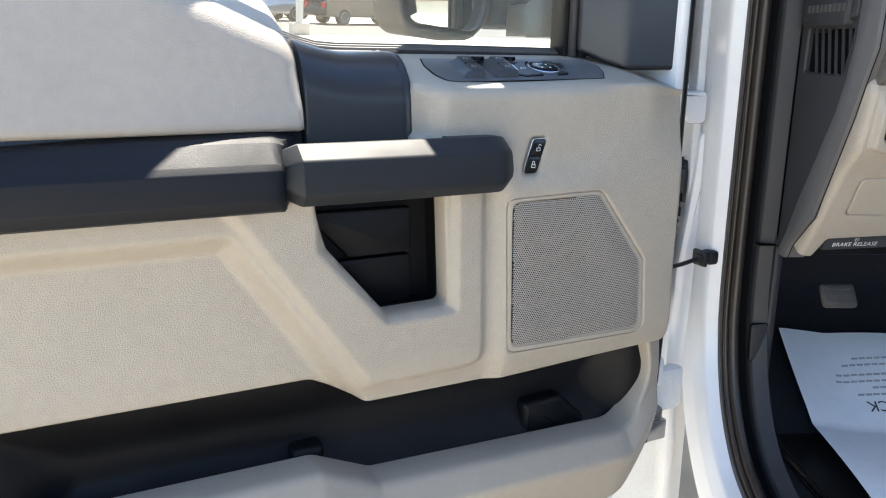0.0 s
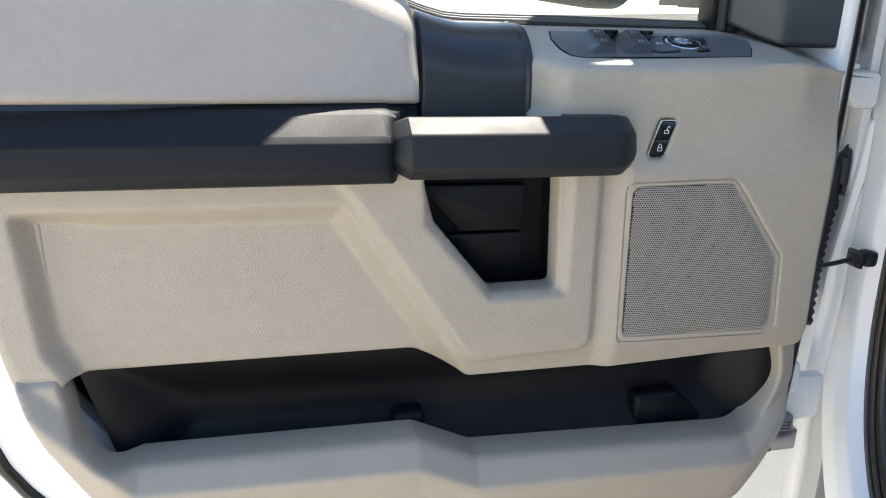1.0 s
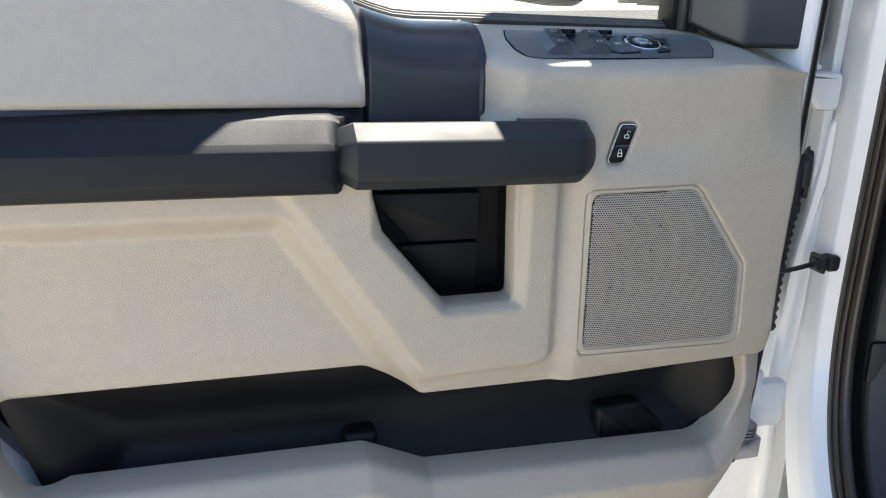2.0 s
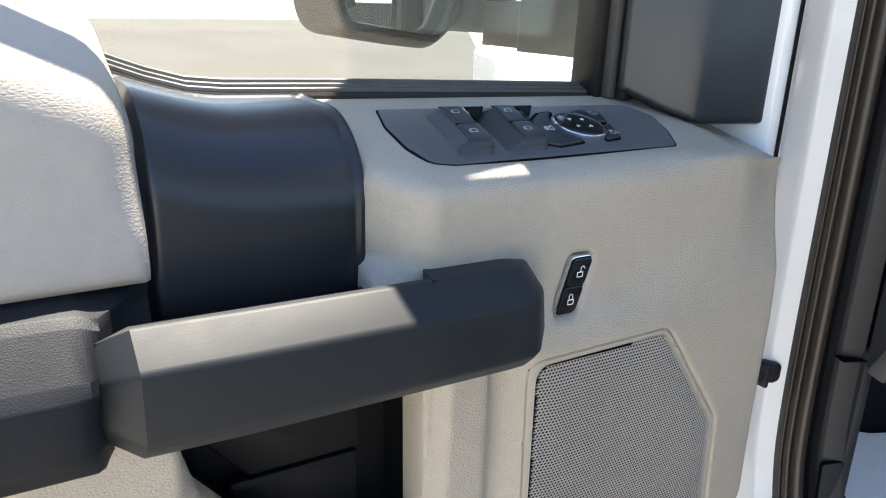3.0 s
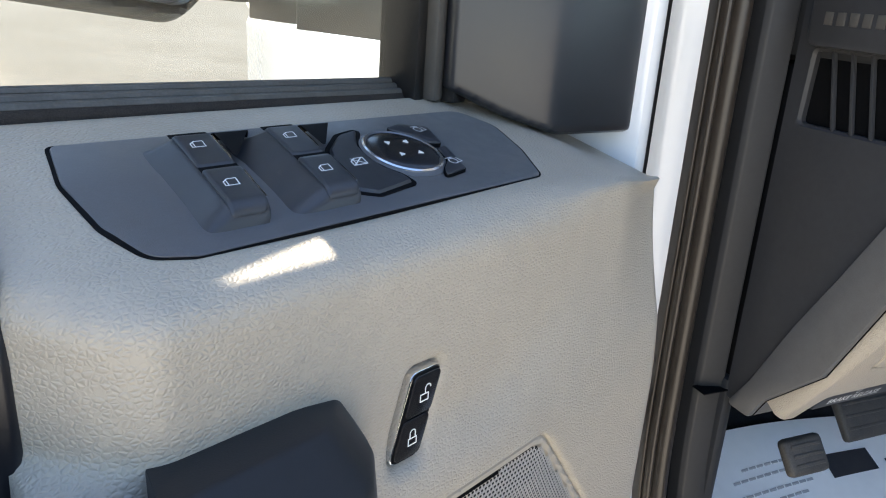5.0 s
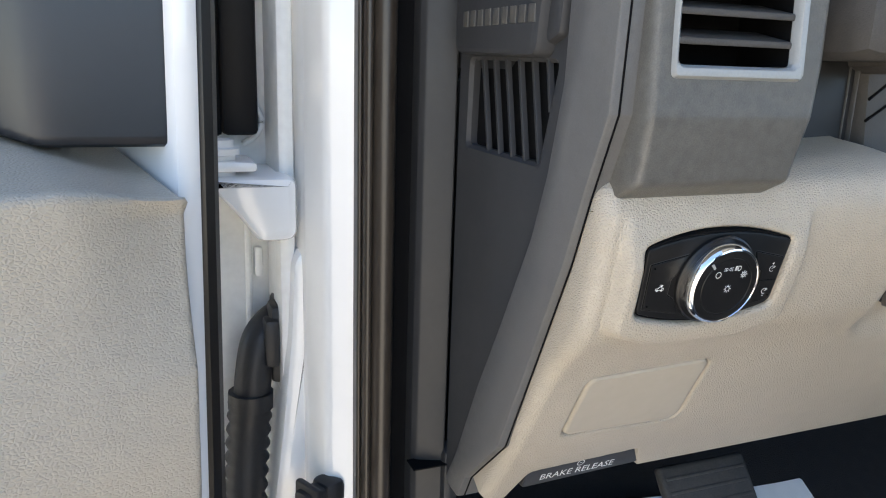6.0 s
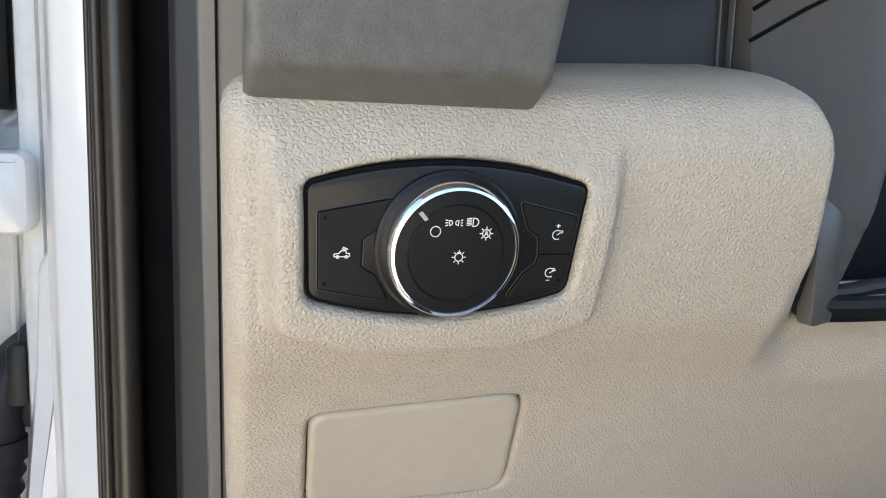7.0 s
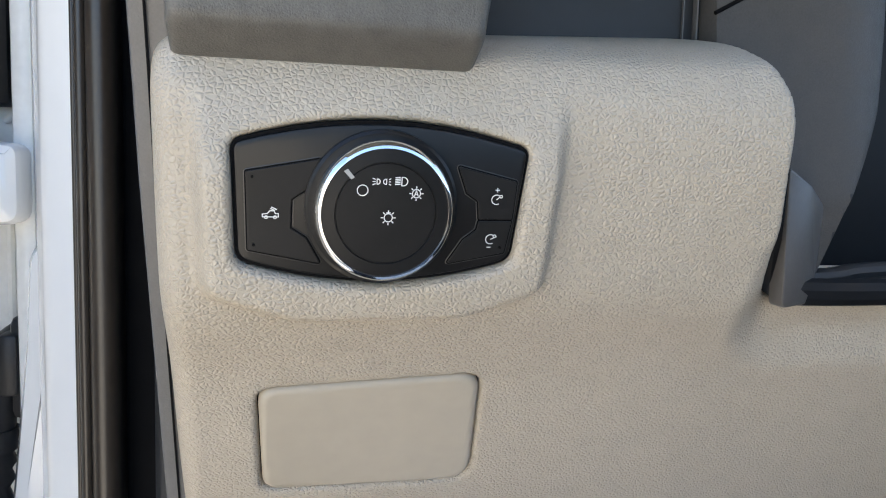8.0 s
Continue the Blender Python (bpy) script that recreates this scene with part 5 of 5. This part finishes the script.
for k in range(9):
    f = 0.182 - 0.0128 * k
    part("raised_mark", prism([(f, 1.656), (f - 0.0085, 1.656), (f - 0.0085, 1.667), (f, 1.667)], side, 0.012, 0.0148, 0.0006), SAIL, visor)

# brake release plate, dark recess, column shroud, flap
label = part("release_plate", prism(rounded([(0.002, 1.312), (0.110, 1.316), (0.120, 1.290), (0.004, 1.284)], 0.004), lambda l, z, w: cab(l, 0.128 + (1.31 - z) * 0.5 - w, z), -0.01, 0.0, 0.001), END_TRIM, dashboard, "dark grey brake release plate")
rp = lambda u, v, w: cab(0.054 + u, 0.128 + (1.31 - (1.2985 + v)) * 0.5 - w, 1.2985 + v + 0.02 * u)
lettering("BRAKE RELEASE", 0.0105, lambda u, v, w: rp(u, v - 0.003, w + 0.0004), PRINT, label)
marks([ring_line(0, 0.0062, 0.0032, 12), [(-0.0012, 0.0062), (0.0012, 0.0062)]], rp, 0.0007, label, PRINT, w=0.0006)
part("recess_panel", joined(cab_block(0.085, 0.228, 0.062, 0.074, 1.56, 1.648, 0.003), cab_block(0.085, 0.35, 0.118, 0.13, 1.56, 1.80, 0.003)), DARK, dashboard)
part("recess_strip", joined(cab_block(0.2120, 0.2127, 0.0605, 0.064, 1.57, 1.648, 0.0002), cab_block(0.2180, 0.2190, 0.058, 0.064, 1.57, 1.648, 0.0004)), TRIM_LIGHT, dashboard)
part("dash_top", joined(cab_block(-0.03, 1.55, 0.125, 0.62, 1.62, 1.79, 0.02), cab_block(0.09, 1.0, 0.122, 0.42, 1.70, 1.90, 0.03)), DARK, dashboard)
part("dash_core", cab_block(-0.025, 1.55, 0.22, 0.60, 1.25, 1.62, 0.01), LINER, dashboard)


def column_place(l, z, w):
    l, z, w = np.broadcast_arrays(np.asarray(l, float), np.asarray(z, float), np.asarray(w, float))
    f = 0.050 + 0.10 * (z - 1.58) + 9 * np.clip(l - 0.296, 0, 0.08) ** 2
    return cab(l, f - w, z)


part("column_shroud", molded(rounded([(0.222, 1.46), (0.288, 1.46, 0.01), (0.303, 1.50, 0.02), (0.330, 1.555, 0.03), (0.345, 1.62, 0.03), (0.37, 1.80), (0.222, 1.80)], 0.01), 0.004, column_place, lambda P: -0.012 * np.clip((1.51 - P[:, 1]) / 0.06, 0, 1), edge=0.006, skirt=0.05), COLUMN, dashboard, "grey grained column surround")
part("column_seam", joined(*[sweep(circle(0.0012, 6), [column_place(a, b, 0.0002), column_place(c, d, 0.0002)]) for a, b, c, d in ((0.224, 1.598, 0.258, 1.6165), (0.258, 1.6165, 0.310, 1.641), (0.226, 1.6136, 0.252, 1.630))]), SHADE_AND_BLACK, dashboard)
part("flap", prism(rounded([(0.2490, 1.524, 0.002), (0.266, 1.5155, 0.004), (0.290, 1.505, 0.002), (0.281, 1.468, 0.003), (0.268, 1.458, 0.004), (0.2500, 1.457, 0.004)], 0.003), lambda l, z, w: cab(l, 0.021 + 0.30 * (l - 0.246) + 0.5 * np.clip(l - 0.266, 0, 1) - w, z), -0.010, 0.0, 0.0012), FLAP, dashboard, "grey-brown plastic flap at the slot")
part("slot_liner", cab_block(0.232, 0.70, 0.13, 0.14, 1.36, 1.80, 0.003), LINER, dashboard, "black slot below the column")
part("slot_lip", sweep(circle(0.0075, 10), curve([dash(0.238, height(1.535), -0.014), dash(0.243, height(1.500), -0.015), dash(0.250, height(1.470), -0.017), dash(0.259, height(1.4585), -0.016), dash(0.278, height(1.4555), -0.012), dash(0.40, height(1.4555), -0.012), dash(0.70, height(1.4555), -0.012)]), up=(0.1, 0.2, 1)), LINER, dashboard, "black rim of the slot", fix=True)
part("slot_floor", cab_block(0.262, 0.70, 0.064, 0.14, 1.440, 1.4600, 0.003), OLIVE, dashboard, "olive pocket under the column")
part("slot_bar", sweep(circle(0.0060, 10, 0.8), curve([cab(0.262, 0.052, 1.4670), cab(0.300, 0.052, 1.4685), cab(0.36, 0.052, 1.4725), cab(0.70, 0.052, 1.478)])), DARK, dashboard, "dark bar across the slot")
part("column_block", joined(cab_block(0.13, 0.21, -0.02, 0.10, 1.640, 1.70, 0.015), cab_block(0.205, 0.25, -0.06, 0.08, 1.632, 1.72, 0.018)), COLUMN, dashboard, "grey steering column block")

# ---- footwell ----
setting("floor", joined(cab_block(-0.095, 1.55, -1.3, 0.30, 0.83, 0.868, 0.004), (cab(np.array([-0.03, 1.55, 1.55, -0.03]), np.array([0.26, 0.26, 0.75, 0.75]), np.array([0.868, 0.868, 1.14, 1.14])), [[0, 1, 2, 3]])), CARPET, "black carpeted cab floor", "floor")
setting("sill_trim", cab_block(-0.092, -0.005, -1.3, 0.02, 0.84, 0.892, 0.012), TRIM, "dark grey sill trim", "trim")
mat = thing("floor_mat", tuple(cab(0.2, 0.0, 0.87)), "black rubber floor mat with raised rim", "mat")
part("mat", joined(cab_block(0.01, 0.60, -0.6, 0.27, 0.868, 0.876, 0.003), sweep(circle(0.007, 8), curve([cab(0.02, -0.6, 0.88), cab(0.02, 0.05, 0.88), cab(0.015, 0.2, 0.88), cab(0.03, 0.28, 0.882)]))), RUBBER, mat)
paper = thing("paper_mat", tuple(cab(0.3, 0.1, 0.88)), "white printed paper floor mat", "paper")


def sheet(u, v, w):
    """The paper: u across, v from its near edge up the toe board."""
    u, v, w = np.broadcast_arrays(np.asarray(u, float), np.asarray(v, float), np.asarray(w, float))
    run = np.clip(v - 0.36, 0, None)
    f = -0.10 + np.minimum(v, 0.36) + run * 0.885
    z = 0.885 + run * 0.47 + 0.010 * np.sin(9 * u + 5 * v) * np.sin(6 * v + 1) + 0.02 * np.clip((0.10 - u) / 0.1, 0, 1) * np.clip((v - 0.1) / 0.3, 0, 1) + w
    return cab(0.075 + 0.06 * v + u, f, z)


part("sheet", molded(rounded([(0, 0), (0.60, 0), (0.60, 0.58), (0.0, 0.60)], 0.004), 0.012, sheet), PAPER, paper)
text = lambda cu, cv: (lambda u, v, w: sheet(cu - u, cv - v, w + 0.0012))
lettering("CHECK", 0.034, text(0.185, 0.415), INK, paper)
for row, (a, b) in enumerate(((0.12, 0.175), (0.155, 0.185), (0.085, 0.24), (0.09, 0.25), (0.11, 0.24), (0.135, 0.24))):
    v = 0.440 + 0.0155 * row + (0.008 if row > 3 else 0)
    part("text_bar", joined(*[prism(np.array([(u, v), (u + 0.0125, v), (u + 0.0125, v + 0.0036), (u, v + 0.0036)]), sheet, 0.0, 0.0013) for u in np.arange(a, b, 0.0155)]), INK_FAINT, paper)
for u, v in ((0.30, 0.48), (0.43, 0.455)):
    part("text_bar", molded(np.array([(u, v), (u + 0.105, v), (u + 0.105, v + 0.04), (u, v + 0.04)]), 0.01, lambda u, v, w: sheet(u, v, w + 0.0013)), INK, paper)


def pedal(name, l, f, z, wide, tall, label):
    p = thing(name, tuple(cab(l, f, z)), label, "pedal")
    tiltm = Matrix.Translation(tuple(cab(l, f, z))) @ Matrix.Rotation(-YAW, 4, "Z") @ Matrix.Rotation(radians(-38), 4, "X")
    part("pad", block(-wide / 2, wide / 2, -0.008, 0.008, -tall / 2, tall / 2, 0.007, tiltm, 3), PEDAL, p, "worn grey-brown rubber pad")
    for k in range(3):
        z = -tall / 2 + tall * (k + 1) / 4
        part("rib", block(-wide / 2 + 0.008, wide / 2 - 0.008, -0.0092, -0.006, z - 0.0022, z + 0.0022, 0.001, tiltm), PEDAL, p)
    part("lever", sweep([(-0.010, -0.005), (0.010, -0.005), (0.010, 0.005), (-0.010, 0.005)], curve([cab(l, f + 0.01, z), cab(l + 0.012, f + 0.07, z + 0.08), cab(l + 0.02, f + 0.11, z + 0.25)]), up=tuple(FWD)), STEEL, p, "steel lever", fix=True)
    return p


pedal("brake_pedal", 0.388, 0.328, 1.100, 0.150, 0.075, "black rubber brake pedal on a steel lever")
pedal("parking_brake_pedal", 0.066, 0.182, 1.190, 0.062, 0.045, "black parking brake pedal beside the kick panel")

# plain shell that closes the cab
setting("firewall", joined(cab_block(-0.03, 1.55, 0.74, 0.77, 0.83, 1.65, 0.004)), LINER, "dark firewall behind the dash")
setting("cab_roof", cab_block(0.12, 1.6, -1.5, 0.06, 2.25, 2.30, 0.02), HEADLINER, "grey headliner and roof")
setting("cab_side", joined(cab_block(1.55, 1.60, -1.5, 0.75, 0.83, 1.60, 0.01), cab_block(-0.1, 1.6, -1.52, -1.48, 0.83, 1.6, 0.01)), TRIM, "far door and rear wall of the cab")
setting("truck_body", joined(cab_block(-0.27, -0.06, 0.45, 2.05, 0.42, 1.58, 0.05), cab_block(-0.16, 1.68, 0.80, 2.05, 0.60, 1.64, 0.08)), WHITE, "white front wing and bonnet", "truck body")

# ---- outside ----
setting("ground", (np.array([(-900, -900, 0), (900, -900, 0), (900, 900, 0), (-900, 900, 0)], float), [[0, 1, 2, 3]]), CONCRETE, "pale concrete car lot", "ground", rake=False)
setting("road", (np.array([(-200, 17.5, 0.006), (200, 35.6, 0.006), (200, 44.6, 0.006), (-200, 26.5, 0.006)], float), [[0, 1, 2, 3]]), ASPHALT, "grey asphalt road", "road", rake=False)
# Shade on the lot, laid as a dark sheet just above the ground.
setting("ground_shade_patch", (np.array([(-6, 1.9, 0.006), (2.3, 1.9, 0.006), (14, 21.3, 0.006), (3, 17.5, 0.006), (-6, 14, 0.006)], float), [[0, 1, 2, 3, 4]]), SHADED_GROUND, "brown-grey patch painted as shade on the lot", "road", rake=False)
CAR_GLASS = material("car_glass", (0.02, 0.022, 0.025), 0.08, vary=0.05)
TYRE = material("tyre", (0.02, 0.02, 0.02), 0.8, vary=0.2)
PAINTS = {"black": material("black_paint", (0.015, 0.015, 0.016), 0.15, vary=0.05, coat=0.6), "silver": material("silver_paint", (0.38, 0.39, 0.40), 0.25, 0.5, vary=0.04, coat=0.5),
          "blue": material("blue_paint", (0.05, 0.12, 0.28), 0.2, vary=0.05, coat=0.6), "grey": material("grey_paint", (0.12, 0.125, 0.13), 0.25, 0.3, vary=0.05, coat=0.5), "red": material("red_paint", (0.4, 0.03, 0.02), 0.2, vary=0.05, coat=0.5)}
LAMP_RED = material("tail_lamp", (0.5, 0.02, 0.015), 0.2, vary=0.05)


def car(x, y, turn, paint, label, name="parked_car", long=4.6, high=1.5, bed=False):
    """A parked car: shaped body, glasshouse, wheels with rims, lamps."""
    c = thing(name, (x, y, 0), label, "car", "parked cars", rake=False)
    m = np.array(Matrix.Translation((x, y, 0)) @ Matrix.Rotation(radians(turn), 4, "Z"))
    at = lambda a: lambda u, v, w: (np.stack(np.broadcast_arrays(u, w * a, v), -1) @ m[:3, :3].T + m[:3, 3])
    h, q = high, long / 2
    body = [(-q, 0.35, 0.1), (q, 0.35, 0.1), (q, 0.75, 0.12), (q - 0.1, h * 0.60, 0.12), (q * 0.35, h * 0.66, 0.05), (-q + 0.05, h * 0.66, 0.1)]
    part("body", prism(rounded(body, 0.08), at(1), -0.9, 0.9, 0.08), PAINTS[paint], c, rake=False)
    cabin = [(-q * (0.15 if bed else 0.82), h * 0.64, 0.05), (q * 0.42, h * 0.64, 0.05), (q * 0.12, h, 0.15), (-q * (0.08 if bed else 0.62), h, 0.15)]
    part("glasshouse", prism(rounded(cabin, 0.1), at(1), -0.78, 0.78, 0.1), CAR_GLASS, c, rake=False)
    part("roof", prism(rounded([(-q * (0.08 if bed else 0.60), h - 0.02, 0.03), (q * 0.13, h - 0.02, 0.03), (q * 0.10, h + 0.03, 0.03), (-q * (0.08 if bed else 0.56), h + 0.03, 0.03)], 0.03), at(1), -0.74, 0.74, 0.03), PAINTS[paint], c, rake=False)
    for sx in (-0.62, 0.62):
        for sy in (-1, 1):
            pl = lambda u, v, w, sx=sx, sy=sy: at(1)(sx * q + u, 0.36 + v, sy * (0.72 + w))
            wheel = part("wheel", lathe([(0.36, -0.1), (0.36, 0.16), (0.33, 0.2), (0.23, 0.2)], pl, 24), TYRE, c, rake=False, fix=True)
            part("rim", lathe([(0.24, 0.19), (0.22, 0.205), (0.08, 0.18), (0.02, 0.2)], pl, 20), PAINTS["silver"], wheel, rake=False, fix=True)
    for sy in (-0.68, 0.68):
        part("tail_lamp", prism(rounded([(-q - 0.01, 0.72), (-q + 0.06, 0.72), (-q + 0.06, 1.0), (-q - 0.01, 1.0)], 0.02), at(1), sy - 0.12, sy + 0.12, 0.02), LAMP_RED, c, rake=False)
    return c


car(13.2, 36, 20, "black", "black pickup truck parked across the road", "parked_pickup", 5.6, 1.85, True)
car(8.5, 37, 200, "silver", "silver car parked across the road")
car(10.0, 41, 190, "blue", "blue car parked behind others")
car(18.5, 38, 15, "grey", "dark grey car parked across the road")
car(4.5, 38, 20, "silver", "silver sedan parked by the road")
car(-14, -22, 70, "blue", "blue car parked behind the camera's place")
car(-8, -24, 70, "red", "red car parked behind the camera's place")
pole = thing("light_pole", (7.6, 27, 0), "grey steel light pole", "pole", rake=False)
part("shaft", sweep(circle(0.13, 12), [(7.6, 27, 0, 1.2), (7.6, 27, 0.3, 1.0), (7.6, 27, 8, 0.6)], up=(1, 0, 0)), STEEL, pole, rake=False)
part("footing", block(7.3, 7.9, 26.7, 27.3, 0, 0.4, 0.04), CONCRETE, pole, rake=False)
PLASTER = material("pale_plaster", (0.62, 0.58, 0.50), 0.8, vary=0.08, scale=1)


def building(x, y, wide, deep, high, label):
    b = thing("low_building", (x, y, 0), label, "building", rake=False)
    wall = part("wall", block(x - wide / 2, x + wide / 2, y - deep / 2, y + deep / 2, 0, high, 0.05), PLASTER, b, rake=False)
    part("roof", block(x - wide / 2 - 0.3, x + wide / 2 + 0.3, y - deep / 2 - 0.3, y + deep / 2 + 0.3, high, high + 0.5, 0.05), PAINTS["grey"], b, rake=False)
    side_y = y - deep / 2 if y > 0 else y + deep / 2
    for k in range(int(wide / 4)):
        wx = x - wide / 2 + 2 + 4 * k
        part("window", block(wx - 1.2, wx + 1.2, side_y - 0.06, side_y + 0.06, 0.9, 2.9, 0.02), CAR_GLASS, b, rake=False)


building(20, 75, 60, 12, 5, "pale low shop building across the road")
building(-10, -45, 50, 12, 5, "pale low building behind the lot")
